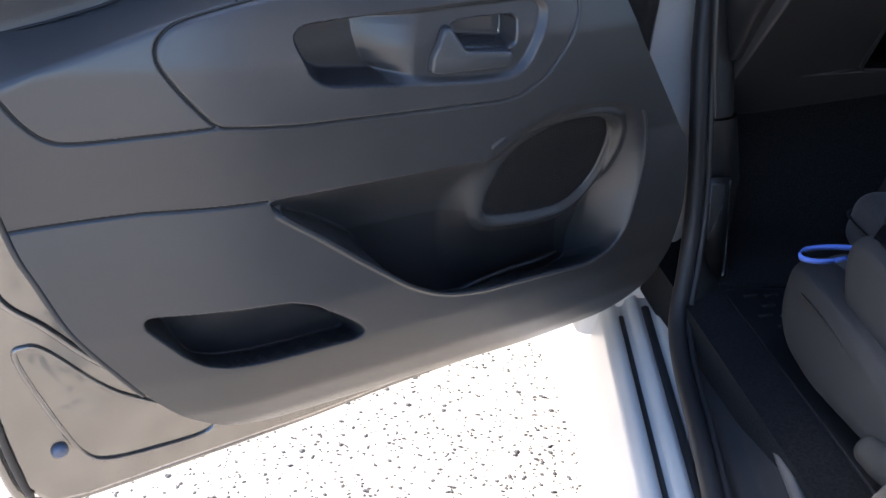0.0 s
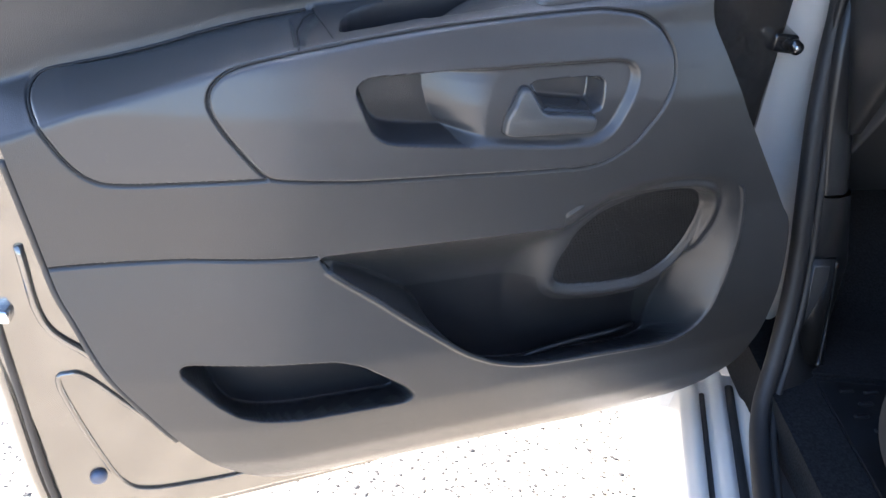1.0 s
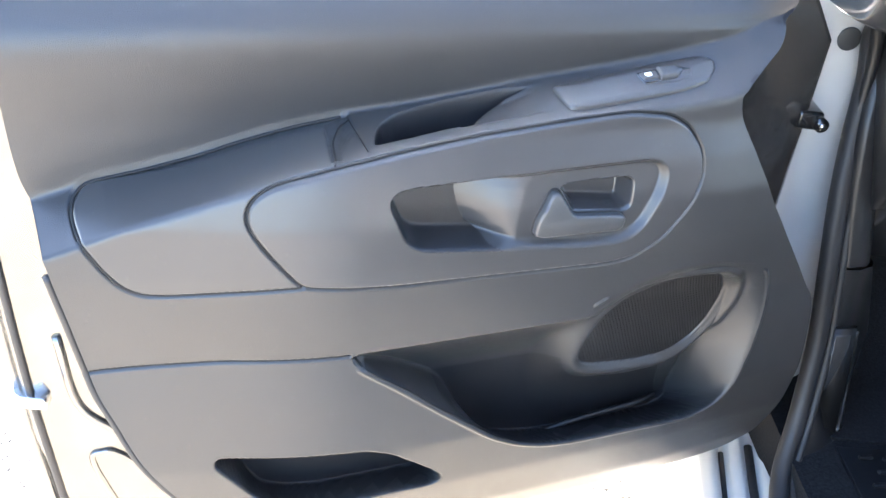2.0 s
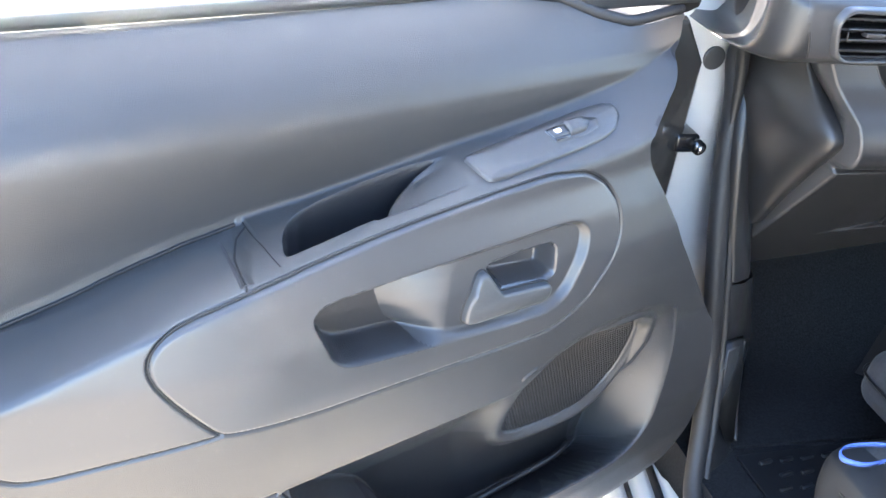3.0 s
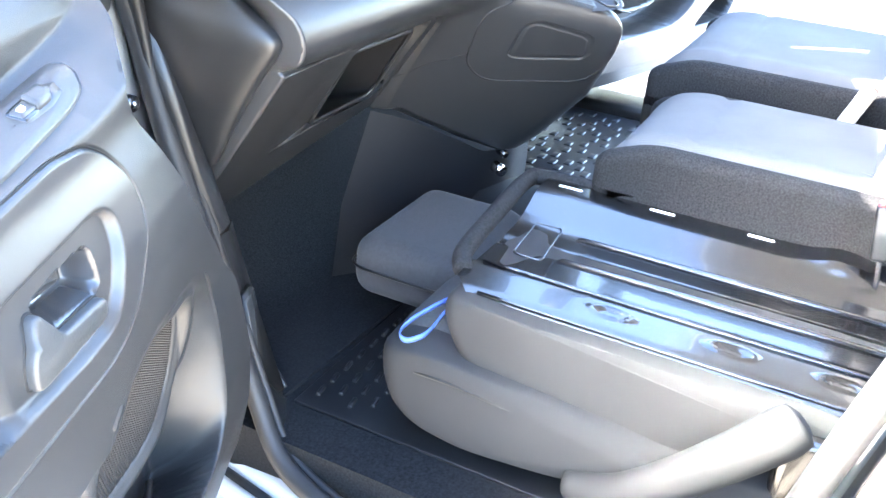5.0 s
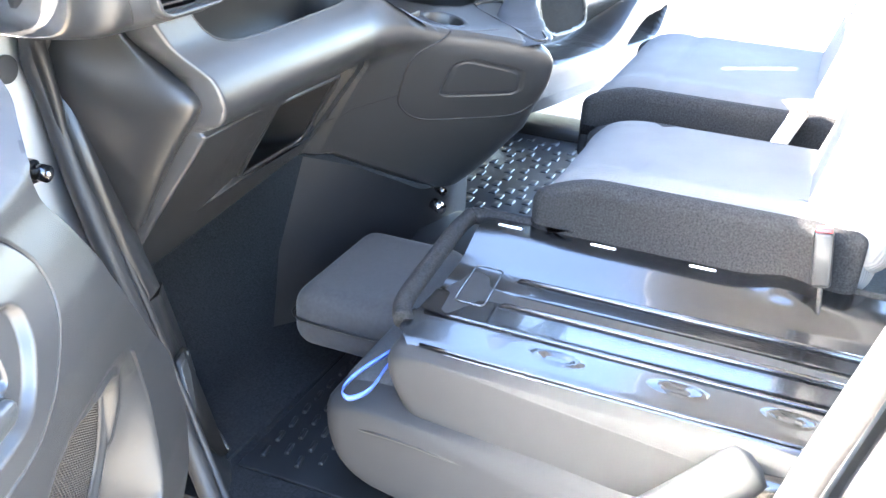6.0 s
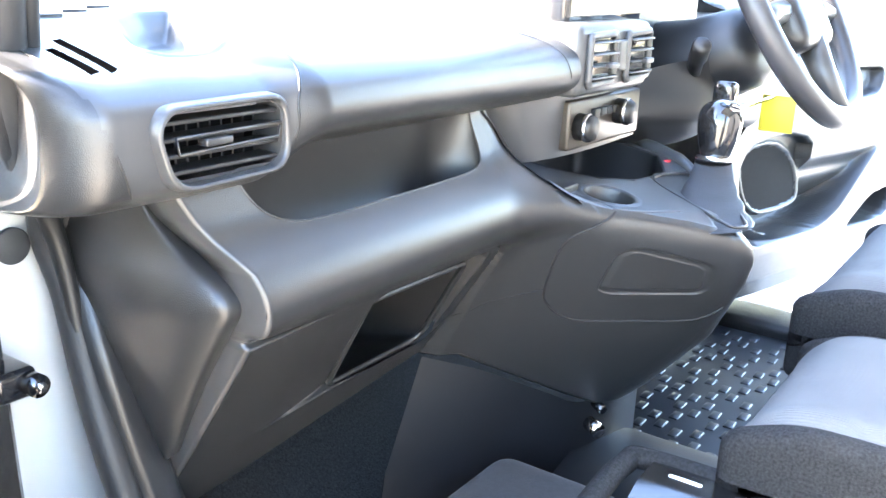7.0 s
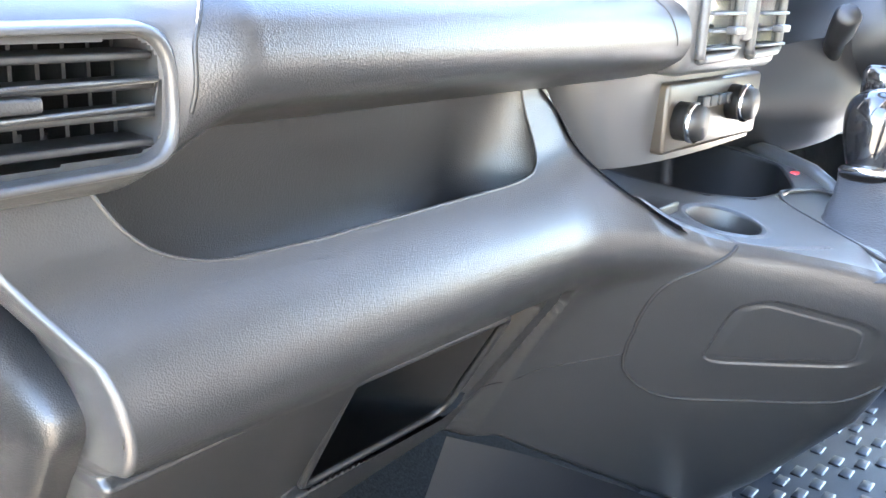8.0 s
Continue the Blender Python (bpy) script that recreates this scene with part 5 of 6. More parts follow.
part("sheet", block(0.20, 0.86, 0.70, 1.20, 0.456, 0.463, 0.003), WET, mat3)
for i in range(13):
    for j in range(12):
        x_, y_ = 0.235 + 0.046 * i + 0.018 * (j % 2), 0.775 + 0.033 * j + 0.010 * (i % 2)
        if (i + 2 * j) % 5 != 4:
            part("stud", block(x_, x_ + 0.032, y_, y_ + 0.017, 0.461, 0.4655, 0.0022, 2), WET, mat3)
part("mat_clip", tube([(0.78, 0.86, 0.462), (0.78, 0.86, 0.468)], [0.018, 0.015], 16), GLOSS_BLACK, mat3)
tagged(part("driver_sill", block(0.86, 1.0, 0.2, 1.25, 0.40, 0.49, 0.02), PLASTIC_BLACK), "black plastic driver side sill trim", "sill trim", kind="structure")

# ---- folded passenger seat ----
seat = thing("folded_seat", (-0.56, 0.45, 0.46), "grey passenger seat folded flat, black steel back plate uppermost", "car seat")


def padded(x0, x1, y0, y1, z0, z1, r, skew=None, n=30):
    """An upholstered block; skew(v) moves each place."""
    bm = cushion(x0, x1, y0, y1, z0, z1, r, n)
    if skew:
        for v in bm.verts:
            v.co = skew(v.co)
    return bm


def side_form(outline, near_x, far_x, r_, bulge=0.004, n=140):
    """An upholstered form from its side outline (y, z), its two flanks rounded over by r_ and slightly crowned."""
    o = soft(outline, n, 4)
    c = o.mean(0)
    inward = np.stack([c - o], 0)[0]
    reach = np.linalg.norm(inward, axis=1)[:, None]
    rings = []
    steps = [(math.sin(t), 1 - math.cos(t)) for t in np.linspace(0, math.pi / 2, 9)]
    for sx, x_end, sgn in ((1, near_x, 1), (-1, far_x, -1)):
        side_rings = []
        for a_, b_ in steps:
            q = o + inward / reach * r_ * b_
            side_rings.append([(x_end + sgn * r_ * (1 - a_), yy_, zz_) for yy_, zz_ in q])
        q = o + inward / reach * r_
        for f in (0.75, 0.5, 0.25, 0.02):
            side_rings.append([(x_end - sgn * bulge * (1 - f * f), *(c + (p_ - c) * f)) for p_ in q])
        rings.append(side_rings)
    return sheet(np.array(rings[1][::-1] + rings[0]), wrap_v=True)


SHELL = [(0.776, 0.758), (0.781, 0.742), (0.775, 0.720), (0.752, 0.680), (0.722, 0.662), (0.690, 0.654), (0.631, 0.652), (0.569, 0.652), (0.515, 0.658), (0.478, 0.682), (0.450, 0.715), (0.42, 0.735), (0.30, 0.735), (-0.08, 0.70), (-0.08, 0.752), (0.40, 0.762), (0.70, 0.762), (0.762, 0.765)]
part("backrest", side_form(SHELL, -0.720, -0.400, 0.030, 0.005, 220), VINYL, seat, "pale grey vinyl backrest shell")
part("backrest_rim", tube(spline([(-0.405, 0.30, 0.782), (-0.402, 0.60, 0.784), (-0.405, 0.775, 0.785), (-0.425, 0.800, 0.783), (-0.52, 0.797, 0.779), (-0.63, 0.790, 0.772), (-0.665, 0.776, 0.768)], 50), 0.011, 10), FABRIC_DARK, seat, "dark piped backrest edge")
# pressed steel plate: cross profile with flange, ribs and a raised far rim
PX = [-0.708, -0.700, -0.690, -0.652, -0.640, -0.634, -0.626, -0.575, -0.566, -0.556, -0.546, -0.520, -0.508, -0.490, -0.470, -0.458, -0.446, -0.410]
PZ = [0.752, 0.764, 0.767, 0.770, 0.7705, 0.766, 0.764, 0.763, 0.7595, 0.7595, 0.763, 0.7635, 0.765, 0.770, 0.780, 0.786, 0.789, 0.790]
xp = np.linspace(-0.708, -0.410, 150)[:, None]
yp = np.linspace(-0.08, 0.775, 190)[None, :]
zp = np.interp(xp, PX, PZ) + 0 * yp
for _ in range(3):
    zp[1:-1] = 0.25 * zp[:-2] + 0.5 * zp[1:-1] + 0.25 * zp[2:]
xx = xp + 0 * yp
yy = yp + 0 * xp
for oy in (0.607, 0.484, 0.381):
    e = np.sqrt(((xx + 0.664) / 0.0085) ** 2 + ((yy - oy) / 0.021) ** 2)
    zp += 0.0026 * (1 - smooth01(np.abs(e - 1) / 0.28)) - 0.0016 * (1 - smooth01((e - 0.75) / 0.2))
zp += 0.008 * smooth01((xx + 0.47) / 0.02) * np.exp(-((yy - 0.41) / 0.03) ** 2)
corner = np.maximum(0, 0.030 - (xx + 0.708)) * smooth01((yy - 0.70) / 0.075)
yy = yy - 0.9 * corner * smooth01((yy - 0.70) / 0.075)
plate_o = part("back_plate", sheet(np.stack([xx, yy, zp], -1)), STEEL_BLACK, seat, "glossy black pressed steel back plate")
for sy in (0.739, 0.620, 0.501, 0.395):
    part("slot", block(-0.431, -0.4255, sy - 0.016, sy + 0.016, 0.786, 0.7908, 0.002, 2), WHITE, plate_o, "bright slot in the rim")
for bx, bz in ((-0.6985, 0.7655), (-0.6405, 0.7715)):
    part("edge_bead", tube([(bx, y_, bz) for y_ in np.linspace(0.742 if bx < -0.66 else 0.762, 0.10, 20)], 0.0026, 8), STEEL_BLACK, plate_o)
frame_line = soft([(-0.617, 0.738, 0.779), (-0.527, 0.745, 0.779), (-0.527, 0.712, 0.779), (-0.617, 0.704, 0.779)], 60, 2)
part("pressed_frame", tube(frame_line, 0.0013, 8, True), STEEL_BLACK, plate_o)
for rx_ in (-0.603, -0.540):
    part("pressed_rib", tube([(rx_, 0.690, 0.776), (rx_, 0.684, 0.778), (rx_ + 0.002, 0.45, 0.778), (rx_ + 0.003, 0.1, 0.777)], [0.002, 0.004, 0.0045, 0.0045], 10), STEEL_BLACK, plate_o)
for cy, cx_ in ((0.725, -0.668), (0.70, -0.680), (0.74, -0.655)):
    part("rivet", tube([(cx_, cy, 0.762), (cx_, cy, 0.7665)], [0.0036, 0.0022], 10), STEEL_BLACK, plate_o)


CUSHION = [(0.846, 0.678), (0.844, 0.64), (0.834, 0.610), (0.808, 0.590), (0.753, 0.580), (0.652, 0.586), (0.56, 0.597), (0.45, 0.610), (0.18, 0.62), (0.18, 0.675), (0.60, 0.690), (0.79, 0.696), (0.828, 0.693)]
cush = part("seat_cushion", side_form(CUSHION, -0.734, -0.42, 0.036, 0.008, 200), VINYL, seat, "pale grey vinyl seat cushion")
part("cushion_insert", padded(-0.700, -0.45, 0.60, 0.842, 0.625, 0.700, 0.030), mat("woven_insert", (0.036, 0.037, 0.040), 0.85, grain=1.0, scale=260, vary=0.3, vscale=300), seat, "woven grey cushion insert")
part("piping", tube(spline([(-0.66, 0.836, 0.648), (-0.705, 0.828, 0.650), (-0.724, 0.812, 0.660), (-0.734, 0.788, 0.667), (-0.737, 0.729, 0.669), (-0.738, 0.627, 0.660), (-0.737, 0.532, 0.655), (-0.735, 0.44, 0.652)], 60), 0.0018, 6), PLASTIC_DARK, cush)
hd = part("headrest", padded(-0.568, -0.345, 0.812, 0.980, 0.622, 0.708, 0.030), FABRIC_DARK_LIT, seat, "charcoal fabric headrest")
part("headrest_seam", tube(spline([(-0.56, 0.83, 0.668), (-0.570, 0.85, 0.668), (-0.571, 0.94, 0.668), (-0.56, 0.976, 0.668), (-0.52, 0.983, 0.668), (-0.40, 0.983, 0.668)], 40), 0.0018, 6), PLASTIC_DARK, hd)
for hx in (-0.52, -0.42):
    part("headrest_post", tube([(hx, 0.70, 0.69), (hx, 0.83, 0.675)], 0.006, 10), CHROME, seat)
handle = spline([(-0.742, 0.60, 0.605), (-0.752, 0.552, 0.625), (-0.758, 0.508, 0.662), (-0.760, 0.458, 0.716), (-0.758, 0.420, 0.760), (-0.750, 0.405, 0.775)], 32)
part("side_lever", tube(handle, np.interp(np.linspace(0, 1, 32), [0, 0.3, 0.8, 0.94, 1], [0.016, 0.020, 0.024, 0.021, 0.008]), 16), VINYL, seat, "pale grey recliner lever cover")
part("hinge_plate", block(-0.735, -0.70, 0.28, 0.42, 0.62, 0.745, 0.012), STEEL_BLACK, seat)
part("support", block(-0.70, -0.44, 0.2, 0.74, 0.456, 0.56, 0.02), PLASTIC_DARK, seat)
loop = thing("pull_loop", (-0.56, 0.86, 0.61), "pale blue webbing pull loop on the seat cushion", "strap")
lp = spline([(-0.550, 0.832, 0.656), (-0.603, 0.855, 0.647), (-0.636, 0.863, 0.638), (-0.645, 0.850, 0.634), (-0.626, 0.833, 0.639), (-0.584, 0.831, 0.647), (-0.545, 0.826, 0.654)], 50)
part("webbing", sheet(np.array([[p + np.array((0.0, 0.0, -0.0042)), p + np.array((0.002, 0.0, 0.0)), p + np.array((0, 0, 0.0042)), p + np.array((-0.002, 0.0, 0.0))] for p in lp]), wrap_v=True), CORD, loop)


# the folded seat's true size: enlarged as a whole about a point outside the door opening
grow = Matrix.Translation((-1.455, 0.43, 1.258)) @ Matrix.Scale(1.14, 4) @ Matrix.Translation((1.455, -0.43, -1.258))
seat.matrix_basis = grow @ seat.matrix_basis


# ---- middle and driver seats ----
def bench(name, x0, x1, y0, y1, zt, label, side_mat, back_mat):
    s = thing(name, ((x0 + x1) / 2, (y0 + y1) / 2, 0.46), label, "car seat", group="front seats")

    def crown(c):
        c = c.copy()
        u = (c.x - x0) / (x1 - x0)
        if c.z > zt - 0.06:
            c.z -= 0.005 * math.exp(-((c.y - (y1 - 0.125)) / 0.009) ** 2)
            c.z -= 0.026 * smooth01((c.y - (y1 - 0.12)) / 0.13) ** 2
            c.z += 0.006 * (1 - smooth01((u - 0.08) / 0.14)) + 0.006 * smooth01((u - 0.78) / 0.14)
        return c

    def droop(c):
        c = c.copy()
        if c.z > zt - 0.08:
            c.z -= 0.026 * smooth01((c.y - (y1 - 0.12)) / 0.13) ** 2
        return c

    part("cushion", padded(x0, x1, y0 - 0.1, y1, zt - 0.12, zt, 0.05, crown, 44), FABRIC, s, "light grey ribbed fabric cushion")
    part("side_panel", padded(x0 - 0.012, x0 + 0.03, y0 - 0.08, y1 + 0.003, zt - 0.150, zt - 0.006, 0.018, droop), side_mat, s, "charcoal fabric cushion side")
    part("side_panel", padded(x1 - 0.03, x1 + 0.012, y0 - 0.08, y1 + 0.003, zt - 0.150, zt - 0.006, 0.018, droop), side_mat, s)
    part("frame", block(x0 + 0.03, x1 - 0.03, y0 - 0.05, y1 - 0.05, 0.456, zt - 0.11, 0.015), PLASTIC_DARK, s)
    bm = padded(x0 + 0.005, x1 - 0.005, y0 - 0.13, y0 + 0.0, zt - 0.06, zt + 0.56, 0.05)
    bmesh.ops.transform(bm, matrix=Matrix.Translation((0, y0, zt)) @ Matrix.Rotation(0.28, 4, "X") @ Matrix.Translation((0, -y0, -zt)), verts=bm.verts)
    part("backrest", bm, back_mat, s, "light grey fabric backrest")
    return s


ribbed = mat("ribbed_fabric", (0.10, 0.103, 0.108), 0.9, grain=1.0, scale=700, vary=0.12, vscale=10, spec=0.2)
wv = ribbed.node_tree.nodes.new("ShaderNodeTexWave")
wv.inputs["Scale"].default_value = 95
wv.bands_direction = "X"
tcn = ribbed.node_tree.nodes.new("ShaderNodeTexCoord")
ribbed.node_tree.links.new(tcn.outputs["Object"], wv.inputs["Vector"])
for nd in ribbed.node_tree.nodes:
    if nd.bl_idname == "ShaderNodeBump":
        ribbed.node_tree.links.new(wv.outputs["Fac"], nd.inputs["Height"])
        nd.inputs["Strength"].default_value = 0.7
FABRIC = ribbed
bench("middle_seat", -0.262, 0.055, 0.40, 0.757, 0.812, "light grey fabric middle seat with charcoal sides", FABRIC_DARK, ribbed)
bench("bucket_seat", 0.115, 0.60, 0.42, 0.79, 0.845, "light grey fabric driver seat with bolstered cushion", FABRIC_DARK, ribbed)


def buckle(name, at_, tilt, body_mat, label):
    b = thing(name, at_, label, "seat belt buckle")
    m = Matrix.Translation(at_) @ Matrix.Rotation(tilt, 4, "X") @ Matrix.Rotation(0.2, 4, "Y")
    part("body", block(-0.017, 0.017, -0.012, 0.012, -0.04, 0.03, 0.005, 3, m), body_mat, b)
    part("press_button", block(-0.014, 0.014, -0.010, 0.010, 0.028, 0.034, 0.002, 2, m), RED, b, "red release button")
    part("strap", block(-0.014, 0.014, -0.003, 0.003, -0.075, -0.035, 0.002, 2, m), FABRIC_DARK, b)
    return b


buckle("belt_buckle", (-0.300, 0.372, 0.785), -0.15, PLASTIC_DARK, "black seat belt buckle with red button beside the middle seat")
buckle("belt_buckle", (0.075, 0.445, 0.830), 0.4, mat("pale_plastic", (0.4, 0.38, 0.33), 0.5, vary=0.05), "sunlit pale seat belt buckle between the seats")
belt = thing("belt_tongue", (-0.25, 0.34, 0.80), "pale seat belt webbing lying by the backrest", "seat belt")
part("webbing", sheet(np.array([[(x_, y_, z_), (x_ + 0.01, y_ - 0.035, z_ - 0.01)] for x_, y_, z_ in spline([(-0.255, 0.415, 0.835), (-0.25, 0.37, 0.828), (-0.24, 0.33, 0.82), (-0.235, 0.29, 0.83)], 16)])), mat("belt_webbing", (0.20, 0.195, 0.19), 0.8, grain=0.8, scale=900), belt)
rail = thing("seat_rail", (-0.33, 0.45, 0.70), "black steel seat slide between the seats", "seat rail")
part("bar", tube([(-0.325, 0.66, 0.728), (-0.33, 0.50, 0.722), (-0.34, 0.36, 0.715)], 0.008, 8), STEEL_BLACK, rail)
part("bracket", block(-0.37, -0.30, 0.28, 0.42, 0.60, 0.72, 0.01), STEEL_BLACK, rail)
part("foot", block(-0.36, -0.30, 0.30, 0.66, 0.556, 0.70, 0.01), PLASTIC_DARK, rail)
rail.matrix_basis = grow @ rail.matrix_basis

# ---- driver door, open on the far side ----
def D2(u, v, w):
    """Places of the far door."""
    u, v, w = np.broadcast_arrays(np.asarray(u, float), np.asarray(v, float), np.asarray(w, float))
    return np.array((0.66, 1.10, 0.10)) + u[..., None] * np.array((1.11, -0.29, 0.0)) + w[..., None] * np.array((-0.25, -0.96, 0.0)) + v[..., None] * np.array((0, 0, 1.0))


def far_door():
    door = thing("driver_door", D2(0.0, 0.35, -0.1).tolist(), "open driver door, grey plastic trim with speaker and map pocket", "car door")
    na, ns = 200, 190
    a, s = np.linspace(0, 1, na)[:, None], np.linspace(0, 1, ns)[None, :]
    v = np.broadcast_to(1.12 - 0.67 * s, (na, ns)).copy()
    u = at(UL, v) * a + at(UR, v) * (1 - a)
    w = face_w(u, np.minimum(v, 0.97)) - 0.085 * smooth01((v - at(VF, u)) / 0.03)
    sd = signed(POCKET, u, v)
    g = signed(GRILLE, u, v)
    plate = smooth01((g + 0.03) / 0.022)
    deep = (0.035 + 0.075 * smooth01((0.70 - v) / 0.10)) * (1 - plate) + 0.034 * plate
    w = w - smooth01(sd / 0.008) * np.where(u > 0.31, smooth01((0.752 - v) / 0.05), 1.0) * deep
    w = w + 0.006 * (1 - smooth01(np.abs(g + 0.006) / 0.007))
    w = w - 0.07 * smooth01(signed(BIN, u, v) / 0.008) - 0.03 * smooth01(signed(RECESS, u, v) / 0.012)
    w = w - 0.006 * (1 - smooth01((near(PAD + PAD[:1], u, v) - 0.001) / 0.0025))
    P = D2(u, v, w)
    um, vm = (u[1:, 1:] + u[:-1, :-1]) / 2, (v[1:, 1:] + v[:-1, :-1]) / 2
    gr = signed(GRILLE, um, vm) > 0
    part("trim", sheet(P, keep=~gr), PLASTIC, door)
    part("speaker_grille", sheet(P, keep=gr), GRILLE_CLOTH, door, "matt dark speaker grille")
    edge = np.concatenate([P[:, -1], P[-1, ::-1]])
    back = np.array((0.25, 0.96, 0))
    part("trim_edge", sheet(np.stack([edge, edge + back * 0.06, edge + back * 0.12], 1)), PLASTIC_DARK, door)
    shell = [(-0.05, 0.30), (0.5, 0.27), (0.84, 0.262), (0.885, 0.43), (0.92, 0.72), (0.93, 1.14), (0.0, 1.12)]
    part("shell", slab([D2(p, q, 0.0) for p, q in shell], back * 0.2, back * 0.145, 0.008), PAINT, door, smooth=False)
    part("release_lever", slab([D2(p, q, 0.0) for p, q in ((0.42, 0.87), (0.405, 0.91), (0.38, 0.89), (0.318, 0.884), (0.32, 0.866))], back * 0.03, back * 0.0, 0.004), PLASTIC_GREY, door)


far_door()

# ---- passenger door: fittings ----
pd_ = bpy.data.objects["front_door"]


def ledge(u, k, lift=0.0):
    """A place on the armrest's top: k from its front edge (0) to its back (1)."""
    u, k = np.broadcast_arrays(np.asarray(u, float), np.asarray(k, float))
    vf, vb = at(VF, u), at(VB, u)
    right = smooth01((0.16 - u) / 0.2)
    f, bk = face_w(u, vf), -0.083 - 0.045 * right
    return D(u, vf + (vb - vf) * k + lift, f + (bk - f) * k)


def ledge_plate(name, outline, lift, material, parent, label=""):
    """A thin plate lying on the armrest's top."""
    o = soft(outline, 96, 4)
    c = o.mean(0)
    rings = []
    for d, l in ((1.0, -0.004), (1.0, lift * 0.6), (0.96, lift), (0.6, lift), (0.02, lift)):
        q = c + (o - c) * d
        rings.append(ledge(q[:, 0], q[:, 1], l))
    return part(name, sheet(np.array(rings), wrap_v=True), material, parent, label)


sw = ledge_plate("switch_plate", [(0.392, 0.70), (0.389, 0.40), (0.386, 0.21), (0.374, 0.16), (0.308, 0.20), (0.240, 0.27), (0.222, 0.33), (0.209, 0.48), (0.207, 0.62), (0.218, 0.75), (0.262, 0.79), (0.328, 0.75)], 0.004, PLASTIC_SOFT, pd_, "smooth window switch plate")
ledge_plate("switch_well", [(0.301, 0.63), (0.297, 0.40), (0.262, 0.37), (0.240, 0.42), (0.236, 0.55), (0.252, 0.65)], 0.0050, PLASTIC_SOFT, sw)
ledge_plate("rocker_gap", [(0.300, 0.625), (0.296, 0.41), (0.277, 0.41), (0.272, 0.635)], 0.0060, GLOSS_BLACK, sw)
ledge_plate("rocker_front", [(0.299, 0.585), (0.296, 0.455), (0.277, 0.45), (0.277, 0.59)], 0.0080, PLASTIC_SOFT, sw)
ledge_plate("rocker", [(0.278, 0.62), (0.277, 0.42), (0.258, 0.42), (0.250, 0.50), (0.256, 0.60)], 0.0105, PLASTIC_SOFT, sw, "window rocker switch")
ledge_plate("switch_lamp", [(0.294, 0.545), (0.292, 0.49), (0.286, 0.49), (0.286, 0.55)], 0.0092, WHITE, sw, "white switch symbol")
# embossing, grommet and rear edge of the painted shell
emb = spline([(0.850, 0.505), (0.838, 0.522), (0.815, 0.508), (0.748, 0.425), (0.66, 0.362), (0.622, 0.335), (0.618, 0.316), (0.64, 0.306), (0.70, 0.306), (0.757, 0.311), (0.788, 0.330), (0.813, 0.385)], 70, True)
part("embossed_rib", tube([tuple(D(u_, v_, -0.1475)) for u_, v_ in emb], 0.0035, 8, True), PAINT, pd_)
rim2 = spline([(0.872, 0.70), (0.858, 0.60), (0.815, 0.545), (0.76, 0.475), (0.68, 0.402), (0.58, 0.345), (0.48, 0.315), (0.35, 0.305)], 50)
part("shell_step", tube([tuple(D(u_, v_, -0.1475)) for u_, v_ in rim2], 0.005, 8), PAINT, pd_)
part("drain_plug", tube([tuple(D(0.819, 0.352, -0.149)), tuple(D(0.819, 0.352, -0.143)), tuple(D(0.819, 0.352, -0.140))], [0.011, 0.010, 0.006], 18), mat("blue_grey_plug", (0.06, 0.08, 0.13), 0.4), pd_, "blue-grey rubber drain plug")
lip = spline([(0.935, 1.10), (0.930, 0.85), (0.918, 0.64), (0.902, 0.48), (0.886, 0.34), (0.866, 0.268), (0.82, 0.250), (0.70, 0.252), (0.48, 0.264), (0.30, 0.280), (0.02, 0.292)], 70)
part("outer_lip", tube([tuple(D(u_, v_, -0.165)) for u_, v_ in lip], 0.008, 8), PAINT, pd_)
part("edge_seal", tube([tuple(D(u_ - 0.012, v_ + 0.008, -0.148)) for u_, v_ in lip[:34]], 0.0045, 8), RUBBER, pd_)
latch = part("latch_bracket", block(-0.02, 0.02, -0.012, 0.012, -0.008, 0.008, 0.003, 2, Matrix.Translation(D(0.905, 0.62, -0.15).tolist())), CHROME, pd_)
# window: seal, glass and frame above the trim
gpts = [(0.20, 1.09), (0.89, 1.105), (0.86, 1.60), (0.45, 1.64), (0.25, 1.45)]
glass = bpy.data.materials.new("door_glass")
glass.use_nodes = True
gb = glass.node_tree.nodes["Principled BSDF"]
gb.inputs["Transmission Weight"].default_value, gb.inputs["Roughness"].default_value, gb.inputs["IOR"].default_value = 1.0, 0.0, 1.45
gb.inputs["Base Color"].default_value = (0.92, 0.96, 0.95, 1)
pane = part("window_pane", slab([D(u_, v_, -0.145) for u_, v_ in gpts], (0, 0, 0), tuple(DN * 0.004)), glass, pd_, "clear door glass", smooth=False)
pane.visible_shadow = False
part("window_frame", tube([tuple(D(u_, v_, -0.15)) for u_, v_ in ((0.92, 1.08), (0.895, 1.62), (0.45, 1.67), (0.22, 1.46), (0.02, 1.08))], 0.02, 8), RUBBER, pd_, "black window frame")
# triangular corner trim in front of the window
part("mirror_corner", slab([D(u_, v_, -0.128) for u_, v_ in ((0.03, 1.088), (0.225, 1.094), (0.10, 1.32), (0.03, 1.30))], tuple(-DN * 0.02), tuple(DN * 0.008), 0.006), PLASTIC, pd_)

# perforated grille: rows of small raised nubs
verts, faces = [], []
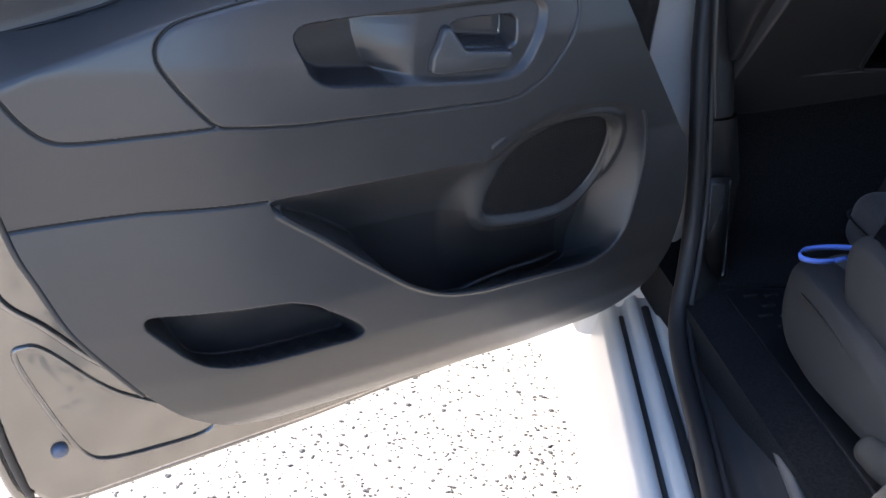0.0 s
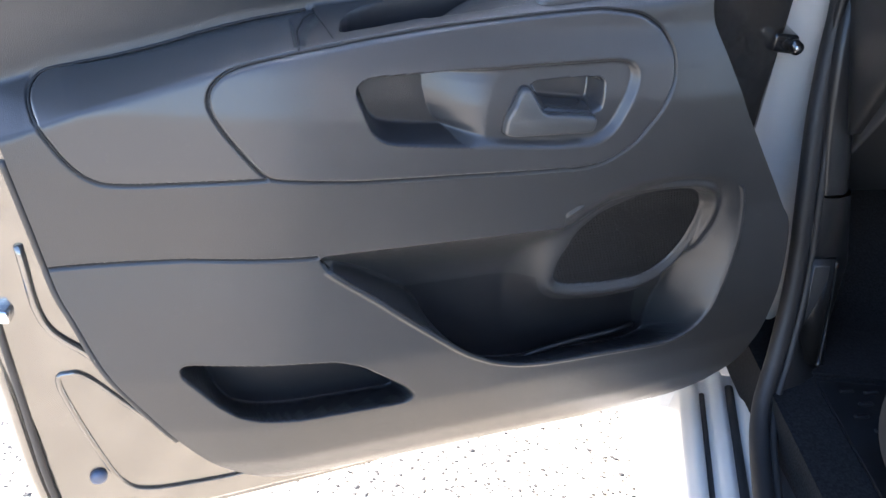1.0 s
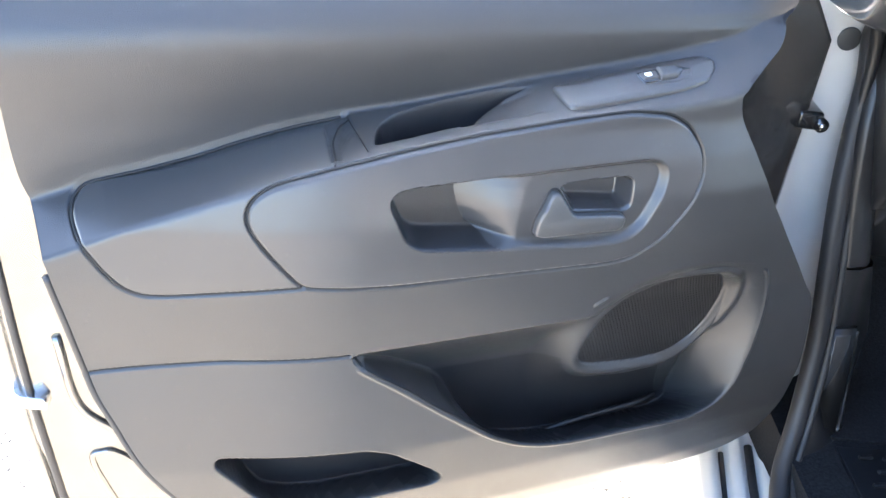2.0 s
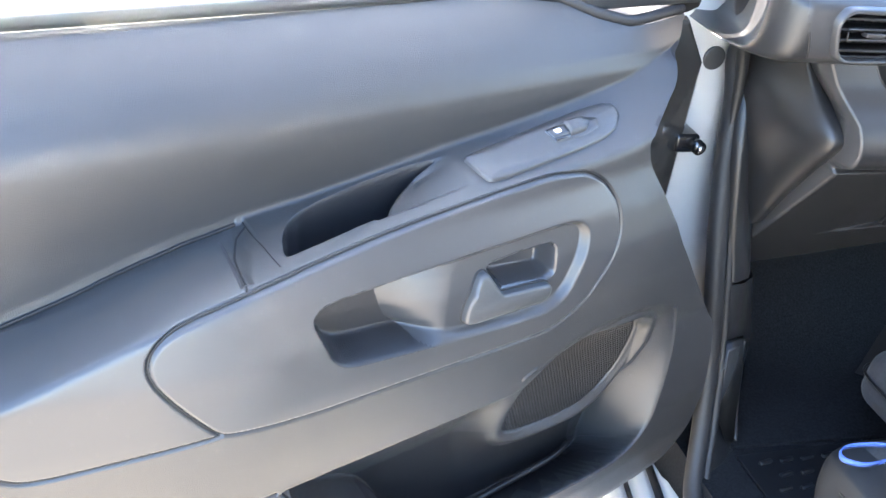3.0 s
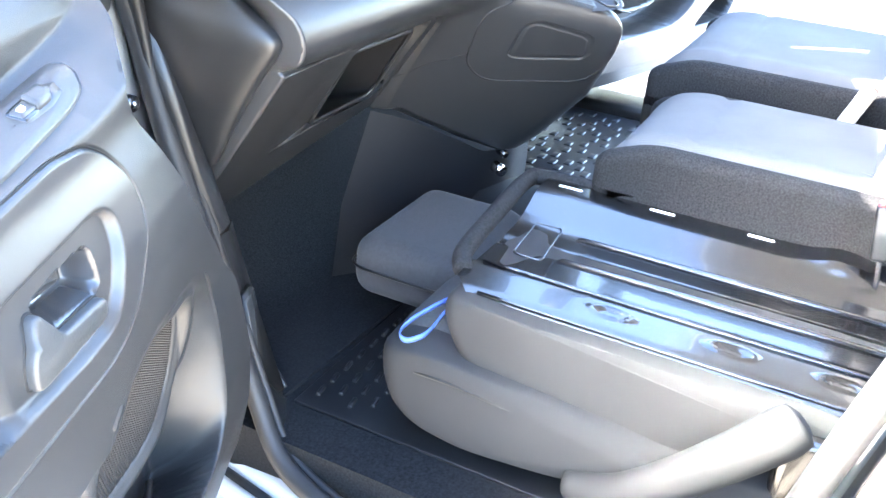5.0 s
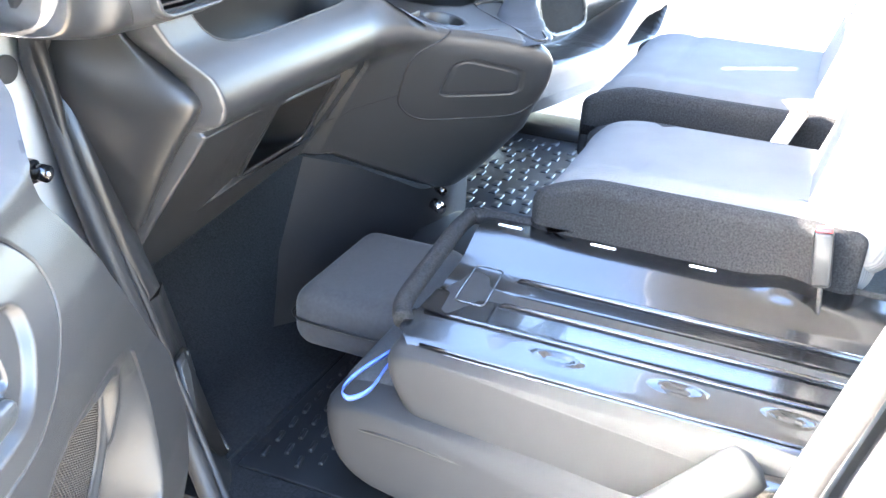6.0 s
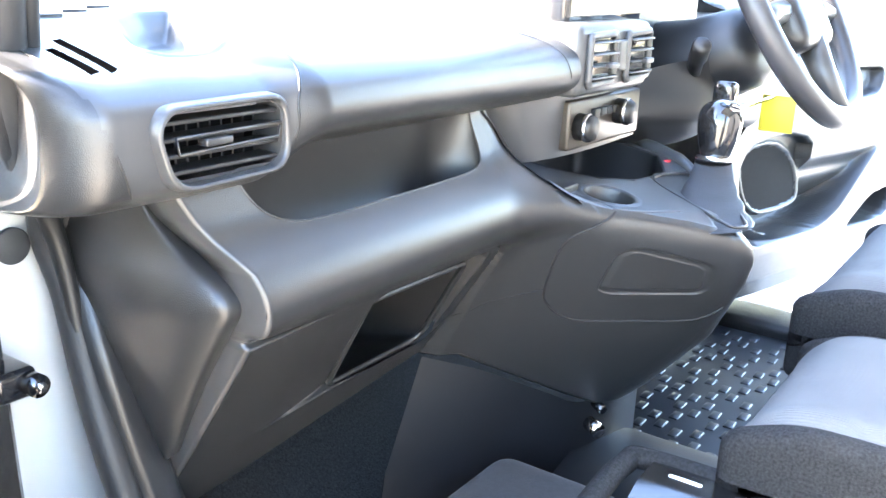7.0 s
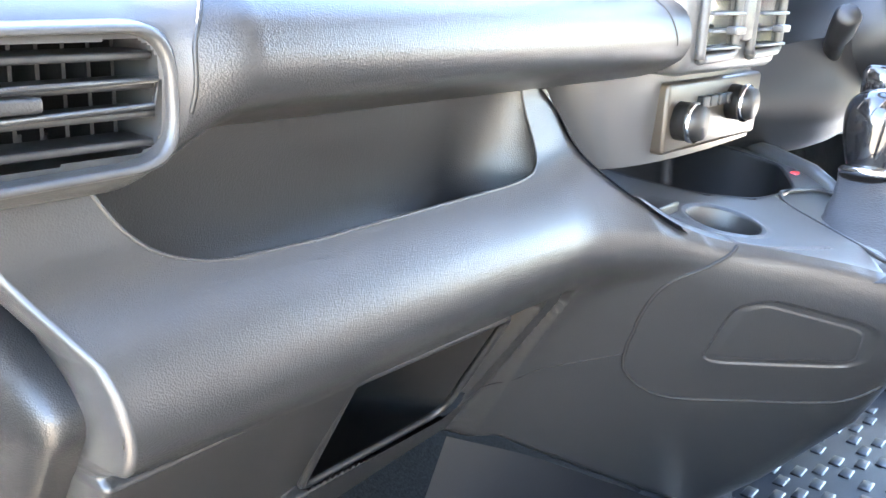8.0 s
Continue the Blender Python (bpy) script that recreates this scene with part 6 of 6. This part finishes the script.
for i, u_ in enumerate(np.arange(0.105, 0.305, 0.0042)):
    for j, v_ in enumerate(np.arange(0.630, 0.782, 0.0042)):
        uu, vv = u_ + 0.0021 * (j % 2), v_
        if signed(GRILLE, np.array([uu]), np.array([vv]))[0] > 0.004:
            w0 = float(face_w(np.array([uu]), np.array([vv]))[0] - pocket_depth(np.array([uu]), np.array([vv]))[0][0])
            c = len(verts)
            r_ = 0.0014
            for du, dv in ((-r_, -r_), (r_, -r_), (r_, r_), (-r_, r_)):
                verts.append(tuple(D(uu + du, vv + dv, w0 - 0.001)))
            verts.append(tuple(D(uu, vv, w0 + 0.0022)))
            faces += [(c, c + 1, c + 4), (c + 1, c + 2, c + 4), (c + 2, c + 3, c + 4), (c + 3, c, c + 4)]
tagged(part("grille_mesh", (verts, [], faces), PLASTIC_DARK, bpy.data.objects["speaker_grille"], smooth=False), kind="stuff")

# ---- outside: strip of overexposed ground, pebbles, hedge ----
# sunlit, overexposed ground beside and under the van, drawn as a pale strip
bright_strip = part("bright_strip", block(-0.70, 6.0, -4.0, 12.0, GROUND - 0.05, GROUND + 0.004, 0.0), BRIGHT_GROUND, smooth=False)
tagged(bright_strip, "plain pale strip standing in for overexposed sunlit ground under the van", "pavement", kind="structure")
rng = random.Random(7)
verts, faces = [], []
for _ in range(15000):
    px, py = rng.uniform(-2.7, -0.70), rng.uniform(0.75, 2.7)
    r_ = rng.uniform(0.0018, 0.0055) * (1.6 if rng.random() < 0.10 else 1)
    c = len(verts)
    n_ = rng.choice((4, 5, 6))
    sx, rot = rng.uniform(0.45, 1.0), rng.uniform(0, 6.28)
    for k in range(n_):
        t = 6.2832 * k / n_ + rng.uniform(-0.2, 0.2)
        ax, ay = r_ * math.cos(t), r_ * sx * math.sin(t)
        verts.append((px + ax * math.cos(rot) - ay * math.sin(rot), py + ax * math.sin(rot) + ay * math.cos(rot), GROUND))
    verts.append((px, py, GROUND + r_ * 0.35))
    faces += [(c + k, c + (k + 1) % n_, c + n_) for k in range(n_)]
pebbles = part("pebbles", (verts, [], faces), mat("dark_pebble", (0.05, 0.046, 0.04), 0.7, vary=0.5, vscale=30), smooth=False)
tagged(pebbles, "dark pebbles bedded in the pale driveway", "pebbles", kind="stuff")
soil = part("soil_bed", sheet(np.array([[(x_, y_, GROUND + 0.02 + 0.10 * math.sin(math.pi * f) + 0.03 * noise.noise((x_, y_, 0))) for f, x_ in zip(np.linspace(0, 1, 8), np.linspace(10.6, 13.0, 8))] for y_ in np.linspace(-9, 12, 60)])), mat("brown_mulch", (0.16, 0.10, 0.06), 0.95, grain=1.0, scale=40, vary=0.4, vscale=8))
tagged(soil, "brown mulch garden bed along the drive", "garden bed", kind="structure")
verts, faces = [], []
for _ in range(9000):
    t = rng.uniform(-9, 12)
    px = 11.9 + rng.gauss(0, 0.35)
    hgt = 0.75 + 0.28 * noise.noise((t * 0.8, 3.1, 0)) + 0.12 * noise.noise((t * 3.1, 9.0, 0))
    pz = 0.05 + rng.random() ** 0.7 * hgt
    d = Vector((rng.gauss(0, 1), rng.gauss(0, 1), rng.gauss(0, 1))).normalized()
    e = d.cross(Vector((rng.gauss(0, 1), rng.gauss(0, 1), rng.gauss(0, 1)))).normalized()
    L, W = rng.uniform(0.04, 0.09), rng.uniform(0.018, 0.035)
    p = Vector((px, t, pz))
    c = len(verts)
    verts += [tuple(p - d * L), tuple(p + e * W), tuple(p + d * L), tuple(p - e * W)]
    faces.append((c, c + 1, c + 2, c + 3))
hedge = part("hedge_leaves", (verts, [], faces), mat("hedge_leaf", (0.11, 0.13, 0.03), 0.6, vary=0.5, vscale=2), smooth=False)
tagged(hedge, "yellow-green leafy hedge beyond the driveway", "hedge", kind="stuff")
